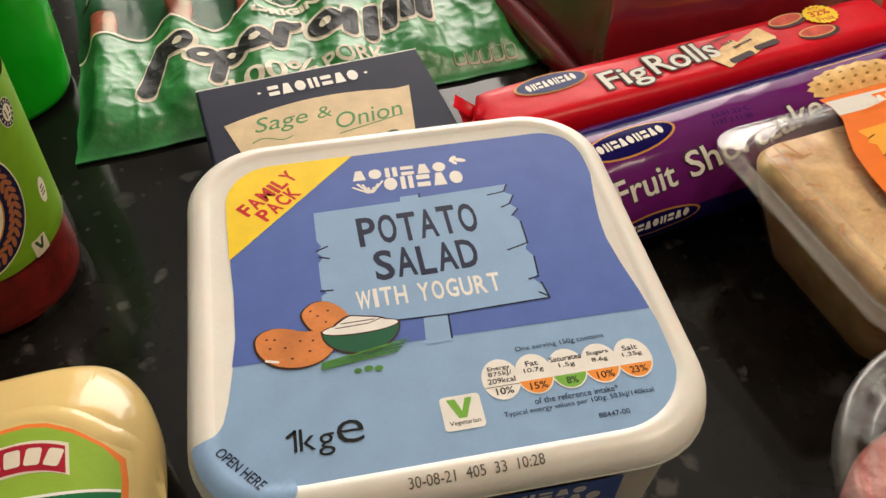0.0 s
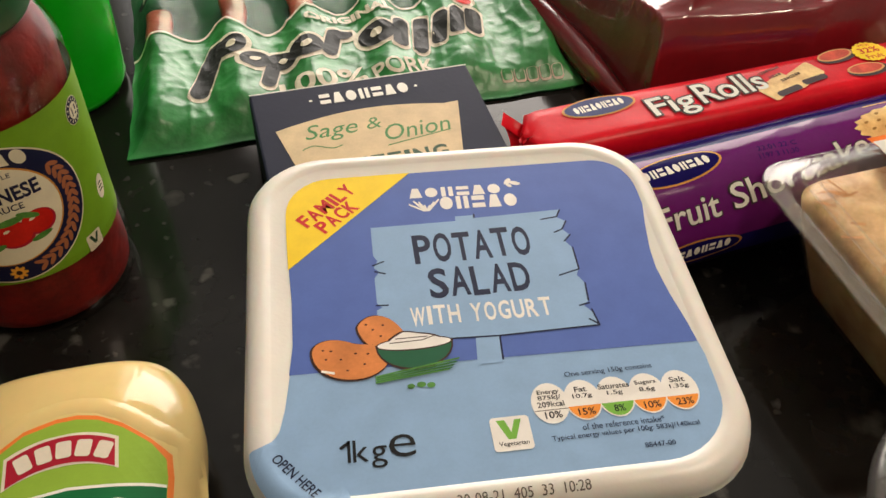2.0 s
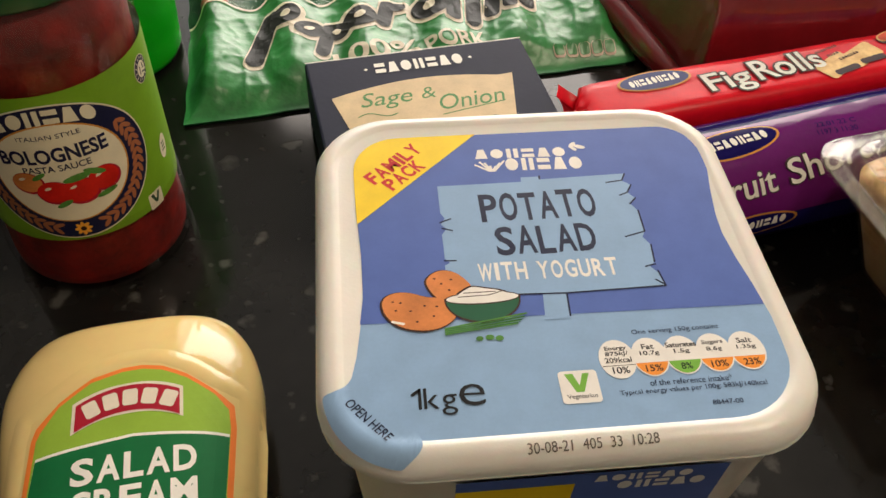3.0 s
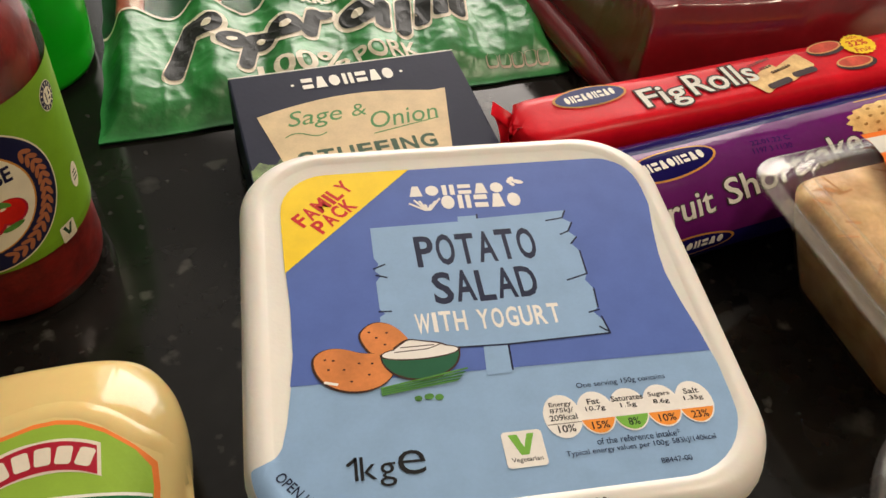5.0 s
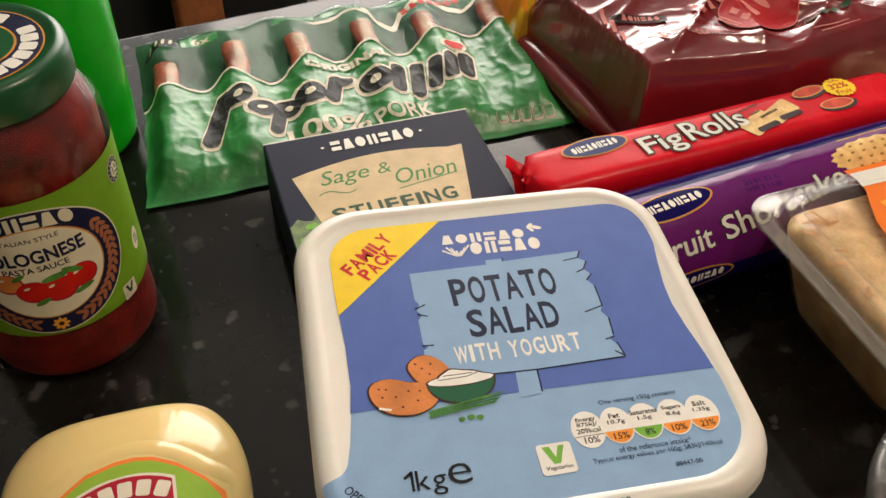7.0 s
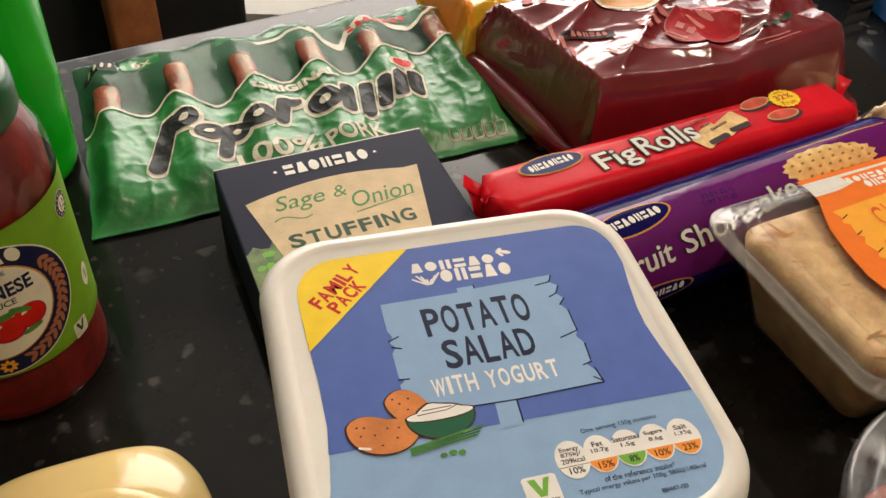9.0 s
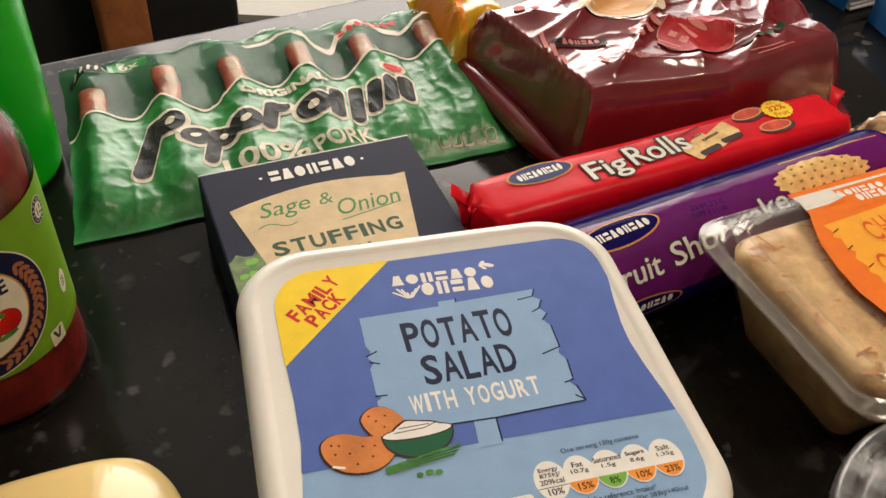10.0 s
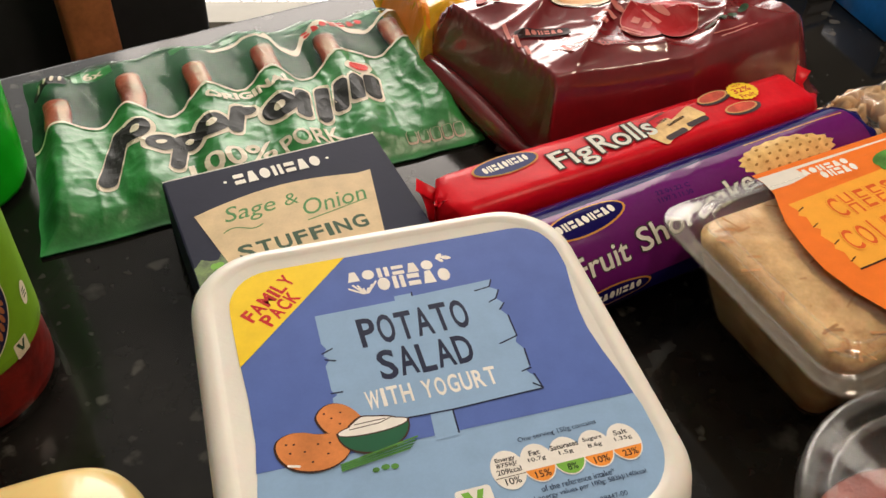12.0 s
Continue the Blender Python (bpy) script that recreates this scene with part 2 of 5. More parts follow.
def rrect(cx, cy, w, h, r, rot=0.0, n=5):
    c, s = math.cos(radians(rot)), math.sin(radians(rot))
    pts = []
    for k, (sx, sy) in enumerate(((1, 1), (-1, 1), (-1, -1), (1, -1))):
        for i in range(n + 1):
            a = math.pi / 2 * (k + i / n)
            pts.append((sx * (w / 2 - r) + r * math.cos(a), sy * (h / 2 - r) + r * math.sin(a)))
    return [(cx + c * x - s * y, cy + s * x + c * y) for x, y in pts]


def capsule(x0, y0, x1, y1, r, n=8):
    a = math.atan2(y1 - y0, x1 - x0)
    pts = [(x1 + r * math.cos(a - math.pi / 2 + math.pi * i / n), y1 + r * math.sin(a - math.pi / 2 + math.pi * i / n)) for i in range(n + 1)]
    return pts + [(x0 + r * math.cos(a + math.pi / 2 + math.pi * i / n), y0 + r * math.sin(a + math.pi / 2 + math.pi * i / n)) for i in range(n + 1)]


def blocks(n, x0, y0, x1, y1, h, gap=0.2, slant=0.0):
    """A row of n plain shapes (blocks, wedges, ovals, pairs of bars) from (x0, y0) to (x1, y1), standing for a brand's name."""
    a = math.degrees(math.atan2(y1 - y0, x1 - x0))
    step = math.hypot(x1 - x0, y1 - y0) / n
    c, sn = math.cos(radians(a)), math.sin(radians(a))
    out = []
    for i in range(n):
        cx, cy = x0 + (x1 - x0) * (i + 0.5) / n, y0 + (y1 - y0) * (i + 0.5) / n
        w, kind = step * (1 - gap), (i * 3 + n) % 4
        place = lambda x, y: (cx + c * x - sn * y, cy + sn * x + c * y)
        if kind == 0:
            for side in (-0.29, 0.29):
                px, py = place(side * w, 0)
                out.append(rrect(px, py, 0.36 * w, h, 0.06 * w, a + slant))
        elif kind == 1:
            out.append(ell(cx, cy, w / 2, h / 2, a + slant, 18))
        elif kind == 2:
            out.append([place(-0.5 * w, -0.5 * h), place(0.5 * w, -0.5 * h), place(0.24 * w, 0.5 * h), place(-0.24 * w, 0.5 * h)])
        else:
            for low in (-0.29, 0.29):
                px, py = place(0, low * h)
                out.append(rrect(px, py, w, 0.36 * h, 0.06 * w, a + slant))
    return out


def flat(z):
    return lambda u, v, h: (u * MM, v * MM, z + h * MM)


def mapped(bm, surf, h, fine=None):
    """Refines flat artwork and lays it on a surface, h millimetres proud."""
    if fine:
        for _ in range(7):
            long = [e for e in bm.edges if e.calc_length() > fine]
            if not long:
                break
            bmesh.ops.subdivide_edges(bm, edges=long, cuts=1)
            bmesh.ops.triangulate(bm, faces=[f for f in bm.faces if len(f.verts) > 3])
    for v in bm.verts:
        v.co = surf(v.co.x, v.co.y, h + v.co.z)
    bmesh.ops.recalc_face_normals(bm, faces=bm.faces)
    return bm


def art(name, polys, material, parent, surf, h=0.15, fine=None, label=""):
    bm = bmesh.new()
    for poly in polys:
        area = sum(a[0] * b[1] - b[0] * a[1] for a, b in zip(poly, poly[1:] + poly[:1]))
        vs = [bm.verts.new((x, y, 0)) for x, y in (poly if area > 0 else poly[::-1])]
        face = bm.faces.new(vs)
        face.normal_update()
        bmesh.ops.triangulate(bm, faces=[face])
        if len(polys) > 1:
            for p in vs:
                p.co.z = 0.006 * (polys.index(poly) % 8)
    return part(name, mapped(bm, surf, h, fine), material, parent, label, smooth=False)


def words(body, u, v, w, hgt, material, parent, surf, h=0.3, rot=0.0, bold=0.0, shear=0.0, fine=None):
    """Lettering in the built-in font, fitted to a box of w x hgt millimetres whose lower left corner is (u, v)."""
    cu = bpy.data.curves.new("lettering", "FONT")
    cu.body, cu.offset, cu.shear, cu.resolution_u = body, bold, shear, 3
    ob = bpy.data.objects.new("lettering", cu)
    me = bpy.data.meshes.new_from_object(ob)
    bm = bmesh.new()
    bm.from_mesh(me)
    bpy.data.objects.remove(ob)
    bpy.data.curves.remove(cu)
    bpy.data.meshes.remove(me)
    xs, ys = [p.co.x for p in bm.verts], [p.co.y for p in bm.verts]
    kx, ky = w / (max(xs) - min(xs)), hgt / (max(ys) - min(ys))
    x0, y0, c, s = min(xs), min(ys), math.cos(radians(rot)), math.sin(radians(rot))
    for p in bm.verts:
        x, y = (p.co.x - x0) * kx, (p.co.y - y0) * ky
        p.co = (u + c * x - s * y, v + s * x + c * y, 0)
    bmesh.ops.triangulate(bm, faces=bm.faces)
    return part("lettering", mapped(bm, surf, h, fine), material, parent, "", smooth=False)


def glyph(char, bold):
    """One letter of the built-in font as a list of triangles' corners."""
    cu = bpy.data.curves.new("lettering", "FONT")
    cu.body, cu.offset, cu.resolution_u = char, bold, 3
    ob = bpy.data.objects.new("lettering", cu)
    me = bpy.data.meshes.new_from_object(ob)
    bm = bmesh.new()
    bm.from_mesh(me)
    bmesh.ops.triangulate(bm, faces=bm.faces)
    faces = [[(p.co.x, p.co.y) for p in f.verts] for f in bm.faces]
    bm.free()
    bpy.data.objects.remove(ob)
    bpy.data.curves.remove(cu)
    bpy.data.meshes.remove(me)
    return faces


def drawn_words(body, u, v, w, hgt, material, parent, surf, h=0.3, rot=0.0, bold=0.0, gap=0.16, wobble=0.0, fine=None, seed=1):
    """Condensed lettering: every letter fitted to a narrow box of its own, a little uneven as if drawn by hand."""
    rnd = random.Random(seed)
    width = {"I": 0.36, "1": 0.2, " ": 0.5, "W": 1.25, "M": 1.2, "L": 0.86, "F": 0.86, "k": 1.0}
    total = sum(width.get(ch, 1.0) for ch in body) + gap * (len(body) - 1)
    unit = w / total
    shapes = {ch: glyph(ch, bold) for ch in set(body) if ch != " "}
    ys = [p[1] for faces in shapes.values() for tri in faces for p in tri]
    y0, ky = min(ys), hgt / (max(ys) - min(ys))
    c, s = math.cos(radians(rot)), math.sin(radians(rot))
    bm = bmesh.new()
    x = 0.0
    for ch in body:
        wide = unit * width.get(ch, 1.0)
        if ch != " ":
            xs = [p[0] for tri in shapes[ch] for p in tri]
            gx0, kx = min(xs), wide / (max(xs) - min(xs))
            lift, lean, tall = wobble * rnd.uniform(-1, 1), 0.06 * wobble * rnd.uniform(-1, 1), 1 + 0.05 * wobble * rnd.uniform(-1, 1)
            for tri in shapes[ch]:
                vs = []
                for gx, gy in tri:
                    yy = (gy - y0) * ky * tall + lift
                    xx = x + (gx - gx0) * kx + lean * yy
                    vs.append(bm.verts.new((u + c * xx - s * yy, v + s * xx + c * yy, 0)))
                bm.faces.new(vs)
        x += wide + gap * unit
    bmesh.ops.remove_doubles(bm, verts=bm.verts, dist=0.002)
    return part("lettering", mapped(bm, surf, h, fine), material, parent, "", smooth=False)


def rings(loops, cap0=True, cap1=True, closed=True):
    """A skin over a row of loops with equally many points."""
    bm = bmesh.new()
    rows = [[bm.verts.new(p) for p in loop] for loop in loops]
    n = len(rows[0])
    for a, b in zip(rows, rows[1:]):
        for i in range(n if closed else n - 1):
            bm.faces.new((a[i], a[(i + 1) % n], b[(i + 1) % n], b[i]))
    if cap0:
        bm.faces.new(rows[0][::-1])
    if cap1:
        bm.faces.new(rows[-1])
    bmesh.ops.recalc_face_normals(bm, faces=bm.faces)
    return bm


def rr_loop(cx, cy, hw, hh, r, z, n=8):
    return [(x * MM, y * MM, z * MM) for x, y in rrect(cx, cy, 2 * hw, 2 * hh, r, 0, n)]


def turned(profile, n=64):
    """A turned body: profile rows of (radius, height) in millimetres."""
    return rings([[(r * MM * math.cos(2 * math.pi * i / n), r * MM * math.sin(2 * math.pi * i / n), z * MM) for i in range(n)] for r, z in profile])


def sheet(f, u0, u1, v0, v1, nu, nv, trim=None):
    """A grid skin of f(u, v) in metres."""
    bm = bmesh.new()
    g = [[bm.verts.new(f(u0 + (u1 - u0) * i / nu, v0 + (v1 - v0) * j / nv)) for j in range(nv + 1)] for i in range(nu + 1)]
    for i in range(nu):
        for j in range(nv):
            quad = (g[i][j], g[i + 1][j], g[i + 1][j + 1], g[i][j + 1])
            if trim is None or max(p.co.z for p in quad) > trim:
                bm.faces.new(quad)
    return bm


def box_bm(x0, y0, z0, x1, y1, z1, bevel=0.0, seg=2):
    bm = bmesh.new()
    bmesh.ops.create_cube(bm, size=1)
    for v in bm.verts:
        v.co = ((x0 + x1) / 2 + v.co.x * (x1 - x0), (y0 + y1) / 2 + v.co.y * (y1 - y0), (z0 + z1) / 2 + v.co.z * (z1 - z0))
    if bevel:
        bmesh.ops.bevel(bm, geom=bm.edges, offset=bevel, segments=seg, affect="EDGES", profile=0.5)
    return bm


def smooth01(x):
    x = max(0.0, min(1.0, x))
    return x * x * (3 - 2 * x)


def nz(u, v, s, k=0.0):
    return noise.noise((u * s, v * s, k))


# ---- the room and the worktop ----


def structure(name, bm, material, smooth=False):
    return tagged(part(name, bm, material, smooth=smooth), kind="structure")


EDGE = pose(0, 0, 0, 0, 0, 26.5)
top = structure("worktop", box_bm(-1.3, -0.20, -0.04, 1.3, 0.5205, 0.0, 0.005, 4), M["worktop"])
top.matrix_world = EDGE
tagged(top, "polished black speckled kitchen worktop")
base = structure("worktop_base", box_bm(-1.25, -0.15, -0.86, 1.25, 0.42, -0.0405), M["unit"])
base.matrix_world = EDGE
structure("floor", box_bm(-2.6, -1.8, -0.92, 2.6, 2.1, -0.861), M["floor"])
structure("ceiling", box_bm(-2.6, -1.8, 1.5, 2.6, 2.1, 1.56), M["ceiling"])
structure("wall_south", box_bm(-2.6, -1.9, -0.86, 2.6, -1.8, 1.5), M["wall"])
structure("wall_west", box_bm(-2.7, -1.8, -0.86, -2.6, 2.0, 1.5), M["wall"])
structure("wall_east", box_bm(2.6, -1.8, -0.86, 2.7, 2.0, 1.5), M["wall"])
for x0, z0, x1, z1 in ((-2.6, -0.86, -1.05, 1.5), (1.05, -0.86, 2.6, 1.5), (-1.05, -0.861, 1.05, -0.84), (-1.05, 1.4, 1.05, 1.5)):
    structure("wall_north", box_bm(x0, 2.0, z0, x1, 2.1, z1), M["wall"])
window = tagged(new("window_1"), "tall white-framed patio door with daylight behind", kind="structure")
for x0, z0, x1, z1 in ((-1.05, -0.84, -0.99, 1.4), (0.99, -0.84, 1.05, 1.4), (-0.99, 1.34, 0.99, 1.4), (-0.55, -0.84, -0.49, 1.34)):
    part("window_frame", box_bm(x0, 2.01, z0, x1, 2.07, z1, 0.005), M["frame"], window, smooth=False)
tagged(part("sky_backdrop", box_bm(-1.6, 2.2, -1.4, 1.8, 2.22, 2.0), M["sky_glow"], smooth=False), kind="structure")


def dining_chair(m):
    """Black padded chair back with a brown wooden splat, seen over the worktop's edge."""
    t = thing("dining_chair", m, "black upholstered dining chair with a brown wooden splat", "chair")
    part("splat", box_bm(-0.005, -0.012, 0.30, 0.031, 0.02, 0.88, 0.004), M["wood"], t, "brown wooden splat")
    part("backrest", box_bm(-0.36, 0.021, 0.45, 0.112, 0.05, 0.88, 0.012), M["darkpad"], t)
    part("seat", box_bm(-0.36, 0.021, 0.40, 0.105, 0.44, 0.449, 0.015), M["darkpad"], t)
    for x, y in ((-0.35, 0.03), (0.06, 0.03), (-0.35, 0.39), (0.06, 0.39)):
        part("leg", box_bm(x, y, 0, x + 0.04, y + 0.04, 0.40, 0.004), M["wood"], t)
    return t


dining_chair(EDGE @ pose(0.074, 0.66, -0.861))


# ---- potato salad tub ----


def potato_salad_tub(m):
    t = thing("potato_salad_tub", m, "square white potato salad tub with blue printed lid, closed", "food tub")
    cy = -8.2
    body = [(44, 0.6), (46.5, 0), (48, 1.5), (49, 6), (55.5, 90), (57, 94), (58.5, 95.5)]
    part("body", rings([rr_loop(0, cy, w, w, 18 + (w - 48) * 0.3, z) for w, z in body]), M["tub_white"], t, "milky white plastic tub body")
    prof = [(57.0, 94.2), (59.0, 93.6), (59.7, 94.4), (59.8, 96.5), (59.4, 98.6), (58.4, 100.3), (57.0, 101.3), (55.2, 101.8), (54.2, 101.7), (53.2, 101.2), (52.7, 101.0)]
    lid = part("lid", rings([rr_loop(-1.0, cy + 1.7, w, w, 22 - (59.8 - w) * 0.55, z, 10) for w, z in prof]), M["lid_white"], t, "cream white plastic snap lid")
    def s(u, v, h):
        """The lid's upper face: flat in the middle, rising to the rounded rim."""
        qx, qy = abs(u + 1.0) - 37.8, abs(v - cy - 1.7) - 37.8
        far = (math.hypot(max(qx, 0), max(qy, 0)) + min(max(qx, qy), 0)) + 37.8
        z = 101.0
        for (w1, z1), (w0, z0) in zip(prof[3:], prof[4:]):
            if w0 <= far <= w1:
                z = z0 + (z1 - z0) * (far - w0) / (w1 - w0)
        return (u * MM, v * MM, (z + 0.28 + 0.4 * (h - 0.28)) * MM)
    left = [(-53.4, -47), (-50.9, -36), (-49.6, -27), (-48.7, -18), (-48.6, -4), (-49.2, 9), (-49.6, 22), (-49.6, 28)]
    tl = [(-49.6 + 13 * (1 - math.cos(a)), 28.5 + 13.6 * math.sin(a)) for a in [math.pi / 2 * i / 8 for i in range(1, 9)]]
    tr = [(41 + 11.8 * math.sin(a), 28.5 + 13.5 * math.cos(a)) for a in [math.pi / 2 * i / 8 for i in range(9)]]
    right = [(52.2, 22), (50.4, 13), (49.0, 4), (48.6, -3), (49.4, -12), (50.9, -22), (52.0, -32), (51.9, -40)]
    br = [(36 + 15.8 * math.cos(a), -44 - 16.4 * math.sin(a)) for a in [math.pi / 2 * i / 8 for i in range(1, 9)]]
    tab = [(-38, -60.2), (-41, -60.6), (-44, -61.5), (-48, -57), (-52, -51.5)]
    art("label", [left + tl + tr + right + br + tab], M["sky"], lid, flat(0.101), 0.12, label="light blue printed label")
    art("blue_field", [[(-49.75, -26.4)] + left[3:] + tl + tr + right[:6] + [(51.5, -28)]], M["blue"], lid, flat(0.101), 0.2, label="mid blue field")
    art("yellow_corner", [[(-49.3, 7.4), (-49.6, 22), (-49.6, 28)] + tl + [(-13.1, 42.2)]], M["yellow"], lid, flat(0.101), 0.28, label="yellow corner flash")
    drawn_words("FAMILY", -43.8, 22.4, 20.0, 5.0, M["red"], lid, s, 0.4, 42.5, 0.032, 0.16, 0.12)
    drawn_words("PACK", -38.9, 19.6, 13.8, 5.0, M["red"], lid, s, 0.4, 42.5, 0.032, 0.16, 0.12)
    art("logo", blocks(6, -14.7, 33.2, 12.8, 32.6, 4.0) + blocks(5, -6.4, 28.3, 16.8, 27.5, 5.2), M["white"], lid, s, 0.3, label="white brand blocks")
    art("logo", [capsule(-10.8 + 0.25 * i, 25.8, -14.6 + 1.4 * i, 28.6 + 1.2 * math.sin(i * 1.3), 0.32) for i in range(7)], M["white"], lid, s, 0.3)
    art("logo", [ell(15.0, 35.3, 1.5, 0.8, 50), ell(17.0, 34.4, 1.7, 0.8, -20), ell(15.2, 33.6, 1.0, 0.6, -50)], M["white"], lid, s, 0.3)
    sign = [(-26.4, 20.6), (-2.6, 20.7), (-2.4, 22.5), (2.9, 22.5), (2.8, 21.3), (27.4, 22.0), (26.2, 19), (28.4, 17.2), (26.6, 14.2), (28.3, 11.8), (26.4, 9.6), (27.8, 7), (27.6, -1), (26.6, -3), (28.1, -6), (27.4, -12), (26.0, -13.5), (27.6, -16), (28.2, -20.2), (2.5, -20.7), (2.1, -28.6), (-4.4, -28.6), (-3.6, -20.5), (-27.6, -18.6), (-27.2, -9), (-25.8, -8.2), (-27.0, -6.6), (-26.9, 2), (-25.4, 4), (-26.8, 5.6), (-25.6, 8), (-26.6, 10)]
    art("signboard", [sign], M["sky"], lid, s, 0.28, label="light blue drawn signboard")
    lines = [((2.5, -20.6), (28.3, -20.2)), ((-22, -19.6), (2.5, -20.6)), ((2.5, -20.6), (2.0, -27.8)), ((26.2, 19.2), (21.5, 18.6)), ((27.6, 21.8), (26.2, 19.2)), ((28.4, 17.2), (26.6, 14.2)), ((26.6, 14.2), (24.2, 13.2)), ((28.3, 11.8), (26.2, 9.6)), ((27.9, 7), (27.7, -1)), ((27.7, -1), (22, -2.6)), ((28.1, -6), (27.5, -12)), ((27.5, -12.8), (24.8, -13.4)), ((27.6, -15), (28.3, -20)), ((26.2, -18), (28.2, -19.8)), ((-27, 6.4), (-24, 7.6)), ((-26.6, 4.2), (-24, 3.2)), ((-27.2, -7.4), (-24.2, -7.6)), ((3.0, 22.8), (2.8, 21.4)), ((-27.6, -15.6), (-27.3, -14))]
    art("drawn_line", [capsule(*a, *b, 0.24, 3) for a, b in lines], M["navy"], lid, s, 0.36)
    drawn_words("POTATO", -15.6, 5.6, 32.2, 11.0, M["navy"], lid, s, 0.4, 0.2, 0.022, 0.12, 0.25, seed=3)
    drawn_words("SALAD", -13.0, -6.9, 27.0, 10.3, M["navy"], lid, s, 0.4, 0.2, 0.022, 0.12, 0.25, seed=5)
    drawn_words("WITH YOGURT", -19.0, -15.2, 36.4, 6.2, M["white"], lid, s, 0.4, -0.8, 0.022, 0.2, 0.15, seed=8)
    # painted potatoes, bowl, chives
    pot2 = [(-33.2, -15), (-32, -12.4), (-29, -10.6), (-25.4, -11.4), (-22.4, -14.6), (-20.8, -18.4), (-23.8, -21.5), (-30.2, -21)]
    pot1 = [(-44.6, -20.6), (-43.2, -18.2), (-40, -17.2), (-36.6, -17.8), (-33.4, -19.4), (-30, -19.8), (-27, -20.2), (-25.2, -22.4), (-26.0, -26), (-29.4, -29), (-34.4, -30), (-40, -28.6), (-43.6, -25)]
    def grown(poly, d):
        cx, cy2 = sum(p[0] for p in poly) / len(poly), sum(p[1] for p in poly) / len(poly)
        return [(x + d * (x - cx) / math.hypot(x - cx, y - cy2), y + d * (y - cy2) / math.hypot(x - cx, y - cy2)) for x, y in poly]
    def rounded(poly):
        for _ in range(2):
            poly = [q for a, b in zip(poly, poly[1:] + poly[:1]) for q in ((0.75 * a[0] + 0.25 * b[0], 0.75 * a[1] + 0.25 * b[1]), (0.25 * a[0] + 0.75 * b[0], 0.25 * a[1] + 0.75 * b[1]))]
        return poly
    for k, p in enumerate((pot2, pot1)):
        art("potato_outline", [rounded(grown(p, 0.35))], M["brown"], lid, s, 0.44 + 0.12 * k)
        art("potato_drawing", [rounded([(x + 0.25, y + 0.15) for x, y in p])], M["potato"], lid, s, 0.50 + 0.12 * k, label="orange-brown drawn potato")
    art("potato_spots", [ell(x, y, 0.35, 0.28, 0, 8) for x, y in ((-39.5, -20.6), (-41.4, -20.2), (-37.2, -23.4), (-33.6, -22), (-35.8, -26.8), (-40.8, -23), (-30.6, -22.4), (-31.6, -25.4), (-28.8, -15.2), (-26.2, -14), (-30.4, -13.4), (-27, -17.4))], M["brown"], lid, s, 0.68)
    art("potato_shine", [capsule(-41.8, -26.4, -39.2, -27.2, 0.35)], M["white"], lid, s, 0.68)
    art("bowl_outline", [[(-28.6, -20.2)] + [(-19 + 9.6 * math.cos(a), -20.9 + 7.6 * math.sin(a)) for a in [math.pi + math.pi * i / 14 for i in range(15)]] + [(-9.2, -20.2)]], M["brown"], lid, s, 0.72)
    art("bowl_drawing", [[(-28.2, -20.8)] + [(-19 + 9.2 * math.cos(a), -20.9 + 7.0 * math.sin(a)) for a in [math.pi + math.pi * i / 14 for i in range(15)]]], M["bowl"], lid, s, 0.76, label="green drawn bowl")
    art("yogurt_outline", [ell(-19, -20.6, 9.5, 2.1), rounded([(-27, -20), (-22.5, -16.6), (-20.8, -16.4), (-18, -17.2), (-14, -18), (-10.5, -20.4)])], M["brown"], lid, s, 0.80)
    art("yogurt_drawing", [ell(-19, -20.6, 9.1, 1.7), rounded([(-26.4, -20.2), (-22.2, -17.2), (-20.8, -16.8), (-18, -17.6), (-14, -18.5), (-11, -20.6)])], M["white"], lid, s, 0.84, label="white drawn yogurt")
    art("yogurt_lines", [capsule(-25, -20, -17, -19.8, 0.13, 3), capsule(-23.5, -18.8, -15.5, -18.8, 0.13, 3), capsule(-17, -19.8, -13.6, -18.7, 0.13, 3)], M["brown"], lid, s, 0.88)
    art("chives_drawing", [capsule(-29.2, -31.2 + 0.55 * i, -11.5 + 0.9 * i, -29.2 + 0.95 * i, 0.26, 4) for i in range(4)], M["chive"], lid, s, 0.92, label="green drawn chives")
    art("chive_rings", [ell(-21.2, -33.0, 0.9, 0.7), ell(-18.7, -32.8, 1.1, 0.8), ell(-16.4, -33.2, 1.0, 0.8)], M["chive"], lid, s, 0.4)
    art("chive_lines", [capsule(-29.0, -30.9 + 0.55 * i, -10.8 + 0.8 * i, -28.9 + 0.8 * i, 0.1, 3) for i in range(3)], M["bowl"], lid, s, 0.96)
    drawn_words("1kg", -37.4, -53.4, 8.8, 7.4, M["black"], lid, s, 0.36, -1, 0.0, 0.14)
    art("lettering", [capsule(-38.6, -47.6, -37.0, -46.5, 0.42, 4)], M["black"], lid, s, 0.36)
    words("e", -28.0, -51.4, 6.0, 5.8, M["black"], lid, s, 0.36, -1, -0.006)
    art("vegetarian_badge", [rrect(0.1, -48.5, 9.2, 8.9, 1.0)], M["white"], lid, s, 0.3)
    art("vegetarian_mark", [[(-3.0, -44.9), (-1.0, -44.9), (0.1, -48.2), (1.3, -44.9), (2.9, -44.9), (0.9, -50.0), (-0.9, -50.0)]], M["leaf"], lid, s, 0.38)
    words("Vegetarian", -3.3, -52.0, 7.0, 1.5, M["black"], lid, s, 0.38, 0, 0.01)
